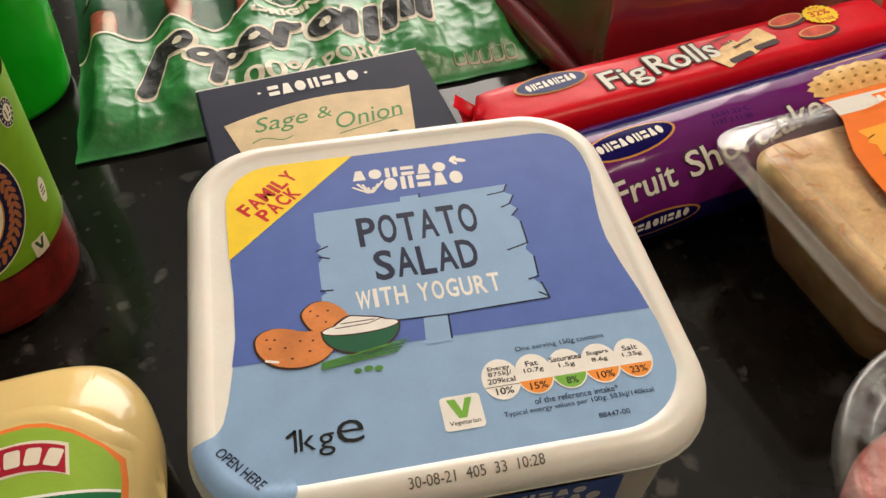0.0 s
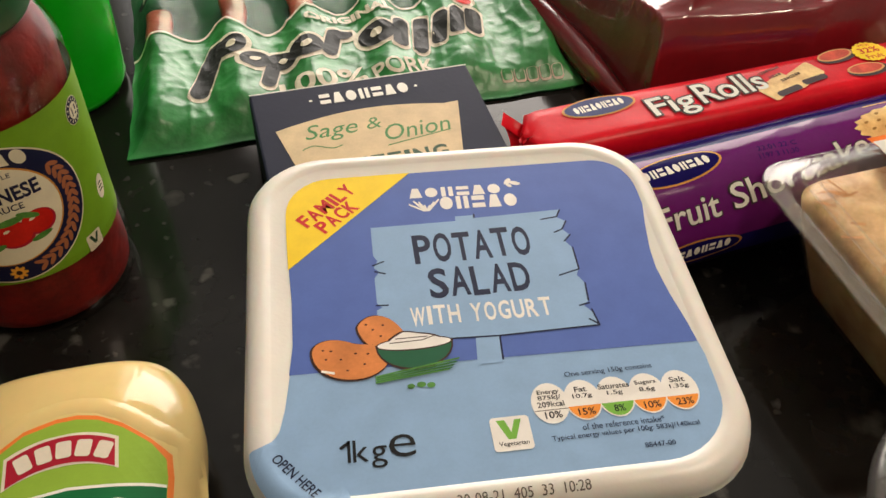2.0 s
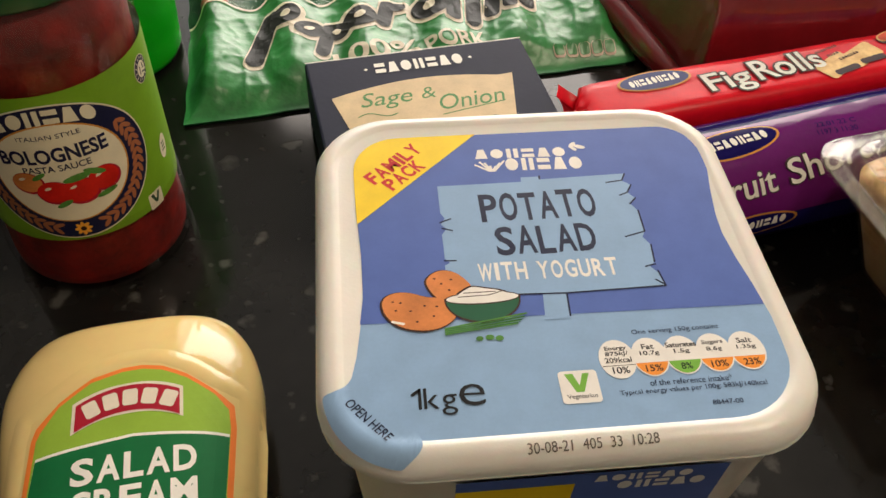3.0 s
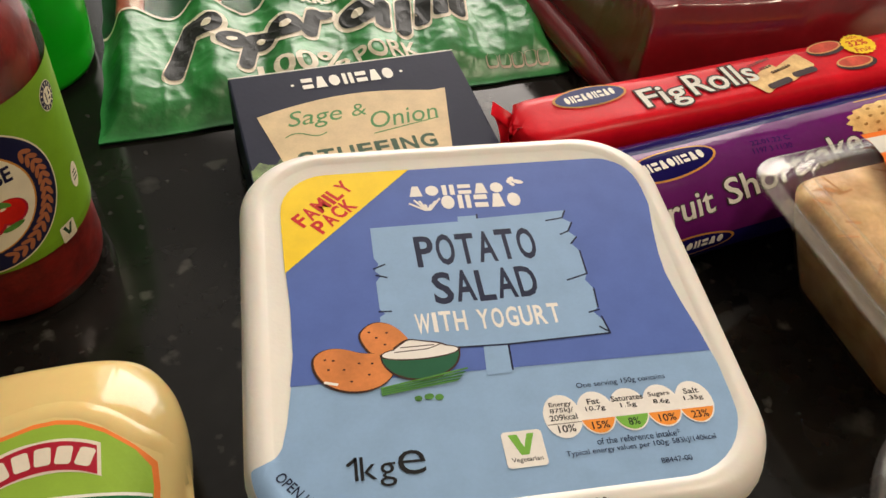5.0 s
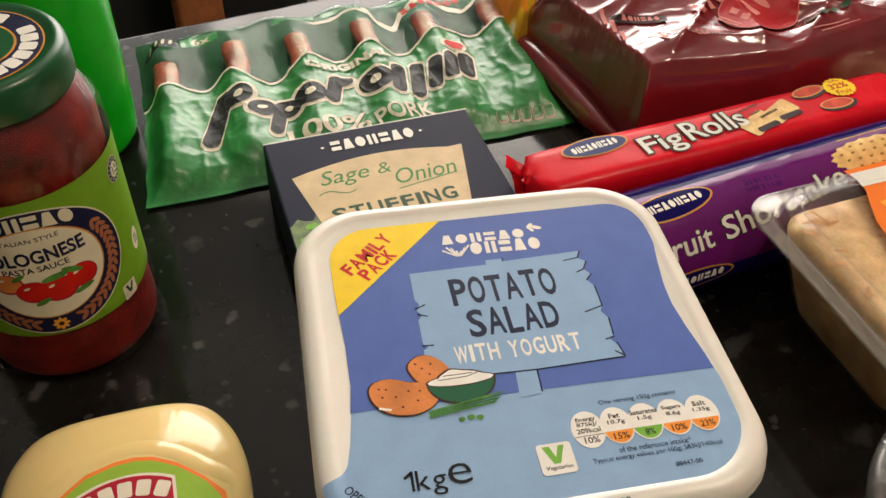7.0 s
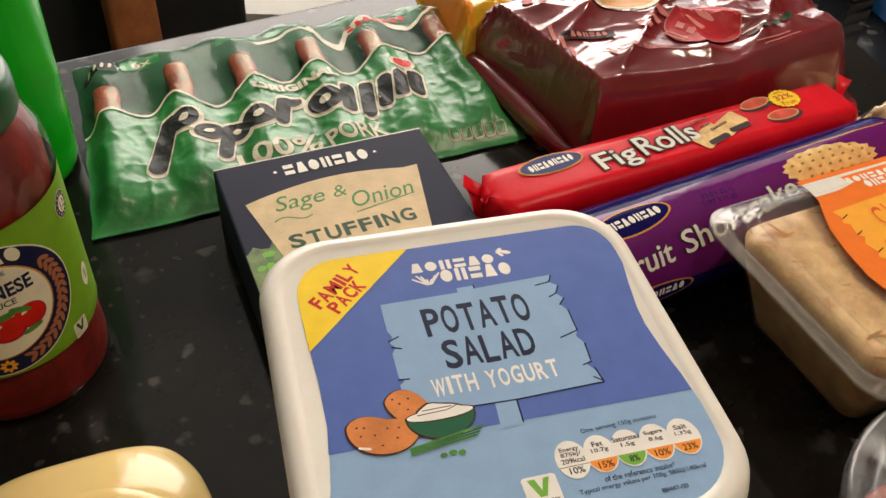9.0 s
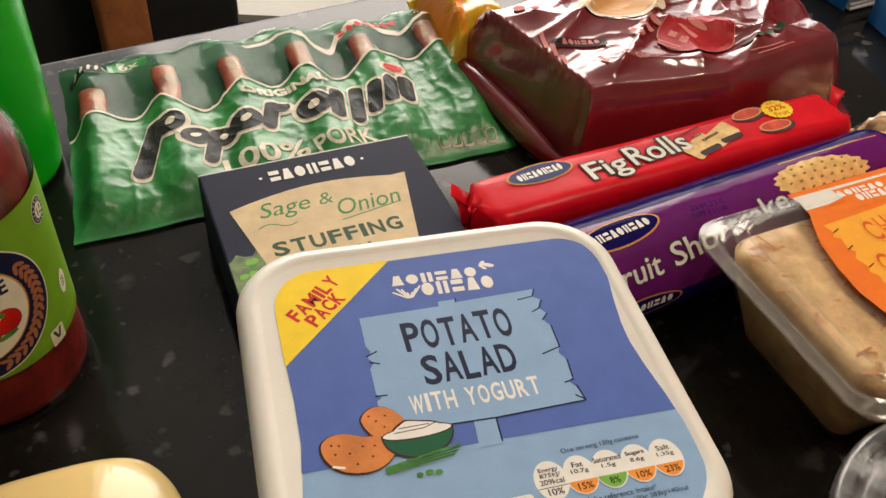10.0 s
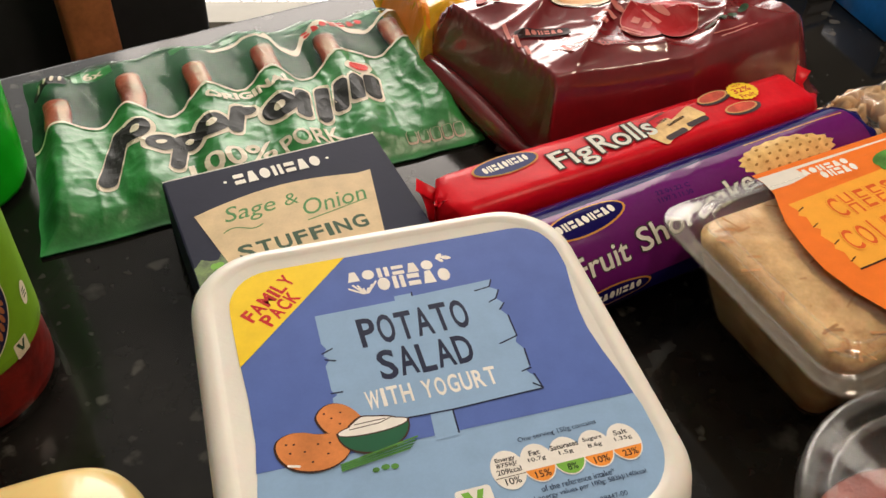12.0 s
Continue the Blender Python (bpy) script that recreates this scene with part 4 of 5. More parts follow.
def shortcake_tube(m):
    t = thing("shortcake_pack", m, "purple and navy wrapped tube of fruit shortcake biscuits", "biscuit pack")
    R = 25.2
    def tube(u, v, h):
        a = (v + 3) / 28.5
        ripple = 0.3 * nz(u, v, 0.07)
        r = R + h + ripple
        return (u * MM, r * math.sin(a) * MM, (R + r * math.cos(a) + 0.3) * MM)
    loops = []
    ends = [(-112, 6), (-111, 14), (-109, 20), (-106, 23.6), (-101, 24.6)]
    body = [(-96 + 4.75 * i, 25.2) for i in range(41)]
    for u, r in ends + body + [(98, 24.7), (101, 23.2), (103, 19), (104, 13), (104.5, 5)]:
        ring = []
        for i in range(56):
            a = 2 * math.pi * i / 56
            v = 28.5 * (a if a < math.pi else a - 2 * math.pi) - 3
            rr = r + 0.3 * nz(u, v, 0.07) * (r / R) + (1.2 * math.sin(a * 11 + u) if r < 24 else 0)
            ring.append((u * MM, rr * math.sin(a) * MM, (R + rr * math.cos(a) + 0.3) * MM))
        loops.append(ring)
    part("wrapper", rings(loops), M["navywrap"], t, "navy glossy film")
    part("purple_print", sheet(lambda u, v: tube(u, v + (1.0 * math.sin(u * 0.03) if v > 0 else 0), 0.3), -99, 95, -44, 4.0, 120, 40), M["purple"], t, "purple printed field")
    def oval(cu, cv, a, b, rot):
        art("brand_oval", [ell(cu, cv, a, b, rot)], M["gold"], t, tube, 0.35, 3)
        art("brand_oval", [ell(cu, cv, a - 1.2, b - 0.9, rot)], M["navywrap"], t, tube, 0.45, 3, "navy brand oval")
        art("logo", blocks(9, cu - a * 0.72, cv - 0.4, cu + a * 0.74, cv + 1.6, 4.6, slant=0), M["white"], t, tube, 0.55, 3)
    oval(-66, -6.6, 21, 7.8, 5)
    oval(-64, -47.5, 21, 6.4, 2)
    part("curved_line", sheet(lambda u, v: tube(u, -2.5 - 0.0007 * (u - 40) ** 2 + v + 6.0, 0.4), 30, 92, 0, 0.7, 30, 1), M["gold"], t)
    for k, (d, b) in enumerate(((0.7, "figskin"), (0, "cardwhite"))):
        words("Fruit", -80.5 - d, -34.0 - d, 27 + 2 * d, 11.0 + 2 * d, M[b], t, tube, 0.4 + 0.15 * k, 4.5, 0.03 if d else 0.012, 0, 3)
        words("Shortcake", -47.5 - d, -31.0 - d, 68 + 2 * d, 11.2 + 2 * d, M[b], t, tube, 0.7 + 0.15 * k, 7.5, 0.03 if d else 0.012, 0, 3)
    words("22.01.22 C", -29, -7.6, 18, 2.6, M["navywrap"], t, tube, 0.4, -4, 0, 0, 3)
    words("1197 3 11:30", -30, -11.8, 18, 2.6, M["navywrap"], t, tube, 0.4, -4, 0, 0, 3)
    scallop = []
    for i in range(72):
        a = 2 * math.pi * i / 72
        k = 1 + 0.045 * math.cos(i * math.pi / 2)
        scallop.append((45.5 + 27 * k * math.cos(a) * (1 - 0.08 * math.sin(a)), -10.4 + 10.6 * k * math.sin(a) - 0.06 * 30 * math.cos(a)))
    art("biscuit_picture", [scallop], M["biscuit"], t, tube, 0.5, 3, "golden printed shortcake biscuit")
    random.seed(9)
    dots = [ell(45.5 + 21 * (i - 3.5) / 3.5 + (1.5 if j % 2 else 0), -10.4 + 6.2 * (j - 1.5) / 1.5 - 1.6 * (i - 3.5) / 3.5, 1.2, 0.7, 20, 9) for i in range(8) for j in range(4) if ((i - 3.5) / 4.4) ** 2 + ((j - 1.5) / 2.4) ** 2 < 1]
    for p in dots:
        art("biscuit_hole", [p], M["crumb"], t, tube, 0.6, 3)
    return t


shortcake_tube(pose(0.14, 0.31, 0, 0, 0, 25) @ pose(0, 0.0045, 0))

# ---- pasta sauce jar ----


def sauce_jar(m):
    t = thing("sauce_jar", m, "glass jar of red bolognese sauce with green label and lid", "food jar")
    outer = [(30, 0.3), (33.0, 0), (35.2, 1.5), (36.2, 5), (36.6, 10), (36.2, 22), (35.4, 32), (34.8, 36), (34.8, 99), (34.9, 103), (34.6, 107), (33.6, 111.5), (31.8, 116), (29.9, 120), (28.4, 122.5), (27.6, 125)]
    part("sauce", turned([(max(1, r - 2.2), z + (2.5 if z < 5 else 0)) for r, z in outer if z < 123]), M["sauce"], t, "thick red tomato sauce")
    part("glass", turned(outer), M["glass"], t, "clear glass")
    lid = part("lid", turned([(28.6, 122.4), (29.6, 122.0), (30.0, 123), (30.0, 132), (29.5, 134), (28.4, 135.3), (26.8, 135.8), (25.6, 135.5), (24.8, 134.8), (10, 134.8), (0.5, 134.8)]), M["jarlid"], t, "green painted metal lid")
    art("lid_ring", [ell(0, 0, 23.4, 23.4, 0, 48)], M["gold"], lid, flat(0.1348), 0.1)
    art("lid_ring", [ell(0, 0, 22.8, 22.8, 0, 48)], M["jarnavy"], lid, flat(0.1348), 0.2)
    art("lid_ring", [ell(0, 0, 14.6, 14.6, 0, 48)], M["gold"], lid, flat(0.1348), 0.3)
    art("lid_ring", [ell(0, 0, 13.8, 13.8, 0, 48)], M["jarlid"], lid, flat(0.1348), 0.4)
    art("logo", [rrect(18.6 * math.cos(radians(a)), 18.6 * math.sin(radians(a)), 4.6, 5.6, 1.0, a + 90) for k in (0, 120, 240) for a in range(k - 40, k + 41, 16)], M["white"], lid, flat(0.1348), 0.3)
    R = 34.8
    def wrap(u, v, h):
        a = radians(-57) + u / 38.0
        return ((R + h) * MM * math.cos(a), (R + h) * MM * math.sin(a), (v - 1) * MM)
    label = part("label", sheet(lambda u, v: wrap(u, v, 0.25), -84, 82, 31.8, 97.0, 120, 8), M["jarlabel"], t, "lime green paper label")
    mid = -6.5
    art("emblem", [ell(mid, 63, 34.6, 30.2, 0, 56)], M["jarcream"], label, wrap, 0.36, 3)
    art("emblem", [ell(mid, 63, 34, 29.6, 0, 56)], M["jarnavy"], label, wrap, 0.42, 3, "navy oval emblem")
    art("emblem", [ell(mid, 63.6, 25.0, 22.2, 0, 48)], M["gold"], label, wrap, 0.5, 3)
    art("emblem", [ell(mid, 63.6, 24.3, 21.6, 0, 48)], M["jarcream"], label, wrap, 0.58, 3, "cream emblem centre")
    for i in range(15):
        for side in (-1, 1):
            a = radians(-72 + 7.4 * i)
            x, y = 29.4 * math.cos(a), 63 + 25.6 * math.sin(a)
            for k in (-1, 1):
                lean = math.degrees(a) + 90 + 32 * k
                art("laurel_leaf", [ell(mid + side * (x + 1.3 * k * math.cos(a)), y + 1.3 * k * math.sin(a), 2.5, 0.95, lean if side > 0 else 180 - lean, 10)], M["laurel"], label, wrap, 0.5 + 0.03 * k, 3)
    for p in blocks(6, -19.2, 0, 19.2, 0, 6.0, 0.14):
        art("logo", [[(mid + x * 0.98, 88.6 + y - 0.0095 * x * x) for x, y in p]], M["jarcream"], label, wrap, 0.55, 3, "white brand shapes")
    words("ITALIAN STYLE", mid - 11, 79.6, 22, 1.9, M["jarnavy"], label, wrap, 0.68)
    words("BOLOGNESE", -26.2, 69.2, 38.6, 6.4, M["jarnavy"], label, wrap, 0.68, 0.8, 0.03, 0, 3)
    words("PASTA SAUCE", -19.6, 65.4, 24.4, 2.8, M["jarnavy"], label, wrap, 0.68, 0.8, 0.012)
    for cx, cy, rx, ry, ink_name in ((-19.6, 60.8, 6.0, 5.0, "potato"), (7.4, 57.9, 6.4, 5.6, "tomato"), (-11.4, 56.0, 6.6, 5.4, "tomato"), (-2.2, 55.2, 7.4, 6.0, "tomato")):
        art("tomato_picture", [ell(cx, cy, rx, ry)], M["banner"], label, wrap, 0.64 + 0.02 * (cx + 20) / 10, 3)
        art("tomato_picture", [ell(cx - 0.3, cy + 0.4, rx * 0.9, ry * 0.88)], M[ink_name], label, wrap, 0.70 + 0.02 * (cx + 20) / 10, 3, "printed tomato")
        art("tomato_shine", [ell(cx - rx * 0.3, cy + ry * 0.42, 1.3, 0.6, 20)], M["jarcream"], label, wrap, 0.80, 3)
    art("basil_picture", [ell(-2, 61.6, 5.4, 1.5, 10), ell(4.6, 62.4, 4.2, 1.3, -24), ell(-9.4, 50.6, 3.4, 1.1, 24), ell(6.6, 51.6, 4.2, 1.2, 12), ell(-15, 64, 3, 1, 30)], M["chive"], label, wrap, 0.82, 3, "green printed leaves")
    for i in range(8):
        art("flower", [ell(mid + 1.9 * math.cos(math.pi * i / 4), 37.4 + 1.9 * math.sin(math.pi * i / 4), 1.5, 0.8, 45 * i, 10)], M["sleevegold"], label, wrap, 0.5, 3)
    art("flower", [ell(mid, 37.4, 1.1, 1.1)], M["brown"], label, wrap, 0.6, 3)
    bx, by = 38.0, 87.0
    art("badge", [ell(bx, by, 5.0, 5.4)], M["jarcream"], label, wrap, 0.38, 3)
    art("badge", [ell(bx, by, 4.7, 5.1)], M["jarnavy"], label, wrap, 0.44, 3, "navy and white round badge")
    art("badge", [ell(bx, by, 2.9, 3.2)], M["jarcream"], label, wrap, 0.6, 3)
    for i in range(14):
        art("badge_mark", [capsule(bx + 3.5 * math.cos(0.45 * i), by + 3.8 * math.sin(0.45 * i), bx + 4.1 * math.cos(0.45 * i), by + 4.5 * math.sin(0.45 * i), 0.25, 3)], M["jarcream"], label, wrap, 0.52)
    art("badge", [rect(bx - 1.5, by - 1.8, bx - 0.9, by + 1.8), rect(bx + 0.1, by - 1.8, bx + 1.6, by - 1.1), rect(bx + 0.8, by - 0.3, bx + 1.6, by + 1.8)], M["jarnavy"], label, wrap, 0.66)
    art("recycling_mark", [ell(38.8, 51.5, 2.9, 5.2, -10)], M["jarcream"], label, wrap, 0.4, 3)
    art("recycling_mark", [rect(37.2, 49.6, 40.2, 50.3), rect(37.2, 51.2, 40.2, 51.9), rect(37.4, 52.8, 40.0, 53.5)], M["serif"], label, wrap, 0.48)
    art("vegetarian_badge", [rrect(25.4, 35.0, 7.8, 7.6, 0.9)], M["jarcream"], label, wrap, 0.4, 3)
    art("vegetarian_mark", [[(22.8, 38.0), (24.3, 38.0), (25.4, 35.0), (26.7, 38.0), (28.0, 38.0), (26.1, 33.6), (24.8, 33.6)]], M["serif"], label, wrap, 0.5)
    return t


sauce_jar(pose(-0.1715, 0.250, 0))

# ---- green bottle ----


def green_bottle(m):
    t = thing("green_bottle", m, "tall bright green plastic bottle standing behind the jar", "bottle")
    prof = [(28, 0.6), (31, 0), (33.5, 1.6), (34.8, 5), (34.2, 8), (35.0, 11), (34.6, 14), (35.4, 18), (36, 60), (36.5, 120), (36, 165), (33, 182), (26, 196), (17, 206), (13, 210), (12.5, 214)]
    part("body", turned(prof), M["greenbottle"], t, "bright green translucent body")
    part("cap", turned([(14, 214.2), (14.4, 215), (14.4, 236), (13.4, 238), (0.5, 238)]), M["jarlid"], t, "green cap")
    return t


green_bottle(pose(-0.215, 0.374, 0))

# ---- salad cream bottle ----


def salad_cream(m):
    t = thing("salad_cream_bottle", m, "pale yellow squeezy salad cream bottle lying on its back", "sauce bottle")
    rows = [(24.4, 14, 5), (24.0, 21, 9), (22.6, 27.2, 12.8), (18.4, 32.4, 16.4), (11, 36.8, 19.2), (4, 39, 21), (-5, 40.2, 22.4), (-18, 39.6, 22.4), (-35, 37.6, 22.2), (-55, 36.6, 22), (-80, 36.6, 22), (-100, 35, 21.4), (-114, 29, 19.5), (-122, 22, 17.5), (-126, 19, 16.5)]
    N = 3.0
    key = rows
    rows = []
    for i in range(len(key) - 1):
        p0, p1, p2, p3 = key[max(0, i - 1)], key[i], key[i + 1], key[min(len(key) - 1, i + 2)]
        for k in range(4):
            x = k / 4
            rows.append(tuple(0.5 * (2 * b + (c - a) * x + (2 * a - 5 * b + 4 * c - d) * x * x + (3 * b - a - 3 * c + d) * x ** 3) for a, b, c, d in zip(p0, p1, p2, p3)))
    rows.append(key[-1])
    def size(v):
        for (v1, w1, h1), (v0, w0, h0) in zip(rows, rows[1:]):
            if v0 <= v <= v1:
                k = (v - v0) / (v1 - v0)
                return w0 + k * (w1 - w0), h0 + k * (h1 - h0)
        return rows[-1][1:]
    loops = []
    for v, w, h in rows:
        loops.append([((w * math.copysign(abs(math.cos(a)) ** (2 / N), math.cos(a))) * MM, v * MM, (22.4 + h * math.copysign(abs(math.sin(a)) ** (2 / N), math.sin(a))) * MM) for a in [2 * math.pi * (i + 0.5) / 56 for i in range(56)]])
    body = part("body", rings(loops), M["salad"], t, "pale yellow plastic body")
    part("cap", rings([[(r * MM * math.cos(2 * math.pi * i / 40), v * MM, (22.4 + 0.85 * r * math.sin(2 * math.pi * i / 40)) * MM) for i in range(40)] for r, v in ((19, -126.2), (20, -127), (20, -150), (18.6, -152))]), M["bottlecap"], t, "green screw cap")
    def skin(u, v, h):
        w, th = size(v)
        k = max(0.0, 1 - min(0.999, abs(u) / w) ** N) ** (1 / N)
        return (u * MM, v * MM, (22.4 + th * k + h) * MM)
    def label_edge(d):
        pts = [(-28.5 + d, -100), (-27.4 + d, -50), (-26.2 + d, -33), (-25.6 + d, -24 - d * 0.3), (-24.4 + d, -20 - d), (-18, -12.8 - d), (-9, -6.2 - d), (0, -3.8 - d), (6, -3.6 - d), (12, -5 - d), (19, -8.8 - d), (27, -15.2 - d), (32.4 - d, -20.5 - d), (32.6 - d, -28), (30.6 - d, -50), (30.2 - d, -100)]
        return pts
    art("label", [label_edge(0)], M["orange"], body, skin, 0.2, 5, "orange edged label")
    art("label", [label_edge(1.6)], M["lime"], body, skin, 0.3, 5, "lime green label field")
    art("label", [[(-26.6, -100), (-25.6, -50), (-23.6, -30.2), (4, -27.8), (30.6, -30.4), (28.8, -50), (28.4, -100)]], M["white"], body, skin, 0.38, 5)
    art("label", [[(-26.6, -100), (-25.6, -50), (-23.6, -31.2), (4, -28.8), (30.6, -31.4), (28.8, -50), (28.4, -100)]], M["deepgreen"], body, skin, 0.46, 5, "deep green label field")
    path = label_edge(-4.2)[1:-1]
    fine = [(a[0] + (b[0] - a[0]) * k / 6, a[1] + (b[1] - a[1]) * k / 6) for a, b in zip(path, path[1:]) for k in range(6)]
    ridge = bmesh.new()
    rows2 = []
    for i, (u, v) in enumerate(fine):
        a, b = fine[max(0, i - 3)], fine[min(len(fine) - 1, i + 3)]
        l = math.hypot(b[0] - a[0], b[1] - a[1])
        nx, ny = -(b[1] - a[1]) / l, (b[0] - a[0]) / l
        rows2.append([ridge.verts.new(skin(u + nx * d, v + ny * d, 0.5 * math.cos(d / 3.4 * math.pi / 2) - 0.1)) for d in (-3.4, -2.4, -1.2, 0, 1.2, 2.4, 3.4)])
    for a, b in zip(rows2, rows2[1:]):
        for k in range(6):
            ridge.faces.new((a[k], a[k + 1], b[k + 1], b[k]))
    bmesh.ops.recalc_face_normals(ridge, faces=ridge.faces)
    part("label_ridge", ridge, M["salad"], body)
    arc = lambda u, k: k - 0.018 * (u - 3) ** 2
    top = [(u, arc(u, -10.8)) for u in range(-13, 19, 2)]
    low = [(u, arc(u, -19.8)) for u in range(17, -14, -2)]
    art("brand_banner", [[(u + (1 if u > 0 else -1), v + 0.8) for u, v in top] + [(u + (1 if u > 0 else -1), v - 0.8) for u, v in low]], M["cream"], body, skin, 0.4, 4)
    art("brand_banner", [top + low], M["banner"], body, skin, 0.5, 4, "dark red brand banner")
    art("logo", [rrect(-8.5 + 5.6 * i, arc(-8.5 + 5.6 * i, -15.2), 4.4, 5.6, 0.9, -2.0 * (-11.5 + 5.6 * i)) for i in range(5)], M["cream"], body, skin, 0.6, 4)
    drawn_words("SALAD", -13.0, -42.2, 34.5, 8.6, M["white"], body, skin, 0.6, 0, 0.03, 0.14, 0, 4)
    drawn_words("CREAM", -13.0, -52.6, 34.5, 8.6, M["white"], body, skin, 0.6, 0, 0.03, 0.14, 0, 4)
    return t


salad_cream(pose(-0.105, 0.165, 0, 0, 0, 18.5) @ pose(-0.015, -0.002, 0))

# ---- coleslaw tray ----


def coleslaw_tray(m):
    t = thing("coleslaw_tray", m, "clear plastic tray of creamy coleslaw with an orange card sleeve", "food tub")
    cx, cy, hw, hh = -3.5, -3.5, 73.5, 53.5
    def ring(inset, z, r=14):
        near = 0.4 * max(0, inset - 10) if z < 46 else 0
        return rr_loop(cx, cy - near / 2, hw - inset, hh - inset + near / 2, max(4, r - inset * 0.25), z)
    def fill(inset, z, far, r=14):
        near = 0.4 * max(0, inset - 10)
        return rr_loop(cx, cy - far / 2 - near / 2, hw - inset, hh - inset - far / 2 + near / 2, max(4, r - inset * 0.25), z)
    def rough_top(loop, k):
        return [(x, y, z + k * MM * nz(x / MM, y / MM, 0.11, 3)) for x, y, z in loop]
    part("coleslaw", rings([fill(26.4, 1.2, 0), fill(24.6, 3, 0), fill(14, 34, 0.5), fill(11.2, 42, 2), rough_top(fill(9.4, 48, 3), 0.8), rough_top(fill(11, 52, 4), 1.6), rough_top(fill(17, 53, 6), 2.2), rough_top(fill(26, 53.6, 6), 2.2), fill(38, 53.8, 6)]), M["slaw"], t, "creamy shredded coleslaw")
    random.seed(21)
    for k in range(70):
        u, v = random.uniform(-66, -20), random.uniform(-46, 32)
        if k % 2:
            art("carrot_shred", [rrect(u, v, random.uniform(5, 13), random.uniform(0.7, 1.4), 0.3, random.uniform(-70, 70))], M["shred"], t, lambda x, y, h: (x * MM, y * MM, (52.2 + h + 1.2 * nz(x, y, 0.11, 3)) * MM), 1.6, 3)
    part("tray", rings([ring(27, 0.3), ring(25, 0.4), ring(23.6, 2), ring(10, 43), ring(8.6, 47.2), ring(1, 47.6), ring(0, 48.4), ring(1, 49.0), ring(7.4, 49.0)], True, False), M["tray"], t, "clear plastic tray")
    part("lid", rings([ring(-0.6, 47.6), ring(-0.8, 49.4), ring(0.6, 50.3), ring(5.5, 50.3), ring(7, 51), ring(8.4, 55.8), ring(10.4, 57.4), ring(13, 57.8), ring(16, 57.0), ring(30, 56.8)], False), M["tray"], t, "clear raised lid")
    part("lid_rim", rings([ring(-0.9, 49.2), ring(-1.3, 49.7), ring(-0.9, 50.4), ring(0.2, 50.6)], False, False), M["rimclear"], t, "rolled clear rim")
    for inset, z in ((4.2, 50.6), (8.6, 56.0), (12.6, 58.0)):
        part("lid_ridge", rings([ring(inset, z), ring(inset + 0.4, z + 0.5), ring(inset + 1.0, z + 0.3)], False, False), M["rimclear"], t, "clear moulded ridge")
    s = flat(0.058)
    edge = [(-31, 46), (-29.4, 40), (-30, 33), (-34.6, 24), (-38.4, 16), (-41.2, 3), (-42.6, -10), (-40.4, -24), (-37, -34), (-34, -49.5)]
    sleeve = art("sleeve", [edge + [(64, -49.5), (64, 46)]], M["sleeve"], t, s, 0.3, label="orange card sleeve")
    art("sleeve_side", [[(-30, 58.2), (-12, 50), (-10, 5), (64, 5), (64, 58.2)]], M["sleeve"], t, lambda u, v, h: (u * MM, (46.2 + (4.5 if v < 57 else 0) + h) * MM, v * MM), 0, label="sleeve folded down the side")
    fronts = lambda u, v, h: (u * MM, (-49.6 - (6.0 if v < 57 else 0) - h) * MM, v * MM)
    art("sleeve_side", [[(-34, 58.2), (-32, 40), (-29, 5), (64, 5), (64, 58.2)]], M["sleeve"], t, fronts, 0)
    art("brand_strip", [[(-29.4, 40.6), (-29.8, 35), (64, 34.5), (64, 42.5), (-30, 43.6)]], M["cardwhite"], sleeve, s, 0.4, label="white brand strip")
    art("brand_strip", [[(-24, 34), (-9, 34.2), (-12, 28.6), (64, 30), (64, 41.8), (-10, 41.6), (-8, 36.4)]], M["sleeve"], sleeve, s, 0.48)
    art("logo", blocks(6, -10, 38.6, 16, 37.6, 3.6) + blocks(5, -3, 34.0, 17, 33.0, 4.4), M["white"], sleeve, s, 0.56)
    zig = [(-29.4, 25), (-28.2, 20), (-30.2, 18), (-27.8, 16), (-29.6, 10), (-27.4, 8), (-30.4, 5), (-28.8, -1), (-30.6, -3), (-28.6, -6), (-29.8, -11), (-29.2, -15.4)]
    art("title_panel", [zig + [(60, -13), (60, 28)]], M["sleevegold"], sleeve, s, 0.42, label="golden yellow title panel")
    art("panel_line", [capsule(-29.4, -15.8, 30, -14.4, 0.4, 3)] + [capsule(*a, a[0] + 3.4, a[1] + 1.2, 0.25, 3) for a in zig[1::3]], M["brown"], sleeve, s, 0.5)
    for k, (b, g) in enumerate((("outline", 0.03), ("sleevegold", -0.022))):
        drawn_words("CHEESE", -15, 8.6, 45, 13.2, M[b], sleeve, s, 0.5 + 0.1 * k, 0, g, 0.22)
        drawn_words("COLESLAW", -24, -8.6, 62, 13.2, M[b], sleeve, s, 0.5 + 0.1 * k, 0, g, 0.22)
    art("drawing", [[(-22, -24), (-17, -19), (-9, -21), (-8, -29), (-15, -34), (-21, -31)]], M["outline"], sleeve, s, 0.5)
    art("drawing", [ell(34, 32, 9, 4, 10), ell(30, 29, 5, 3, 40)], M["chive"], sleeve, s, 0.6)
    return t


coleslaw_tray(pose(0.2, 0.27, 0, 0, 0, 22))

# ---- round clear tub ----


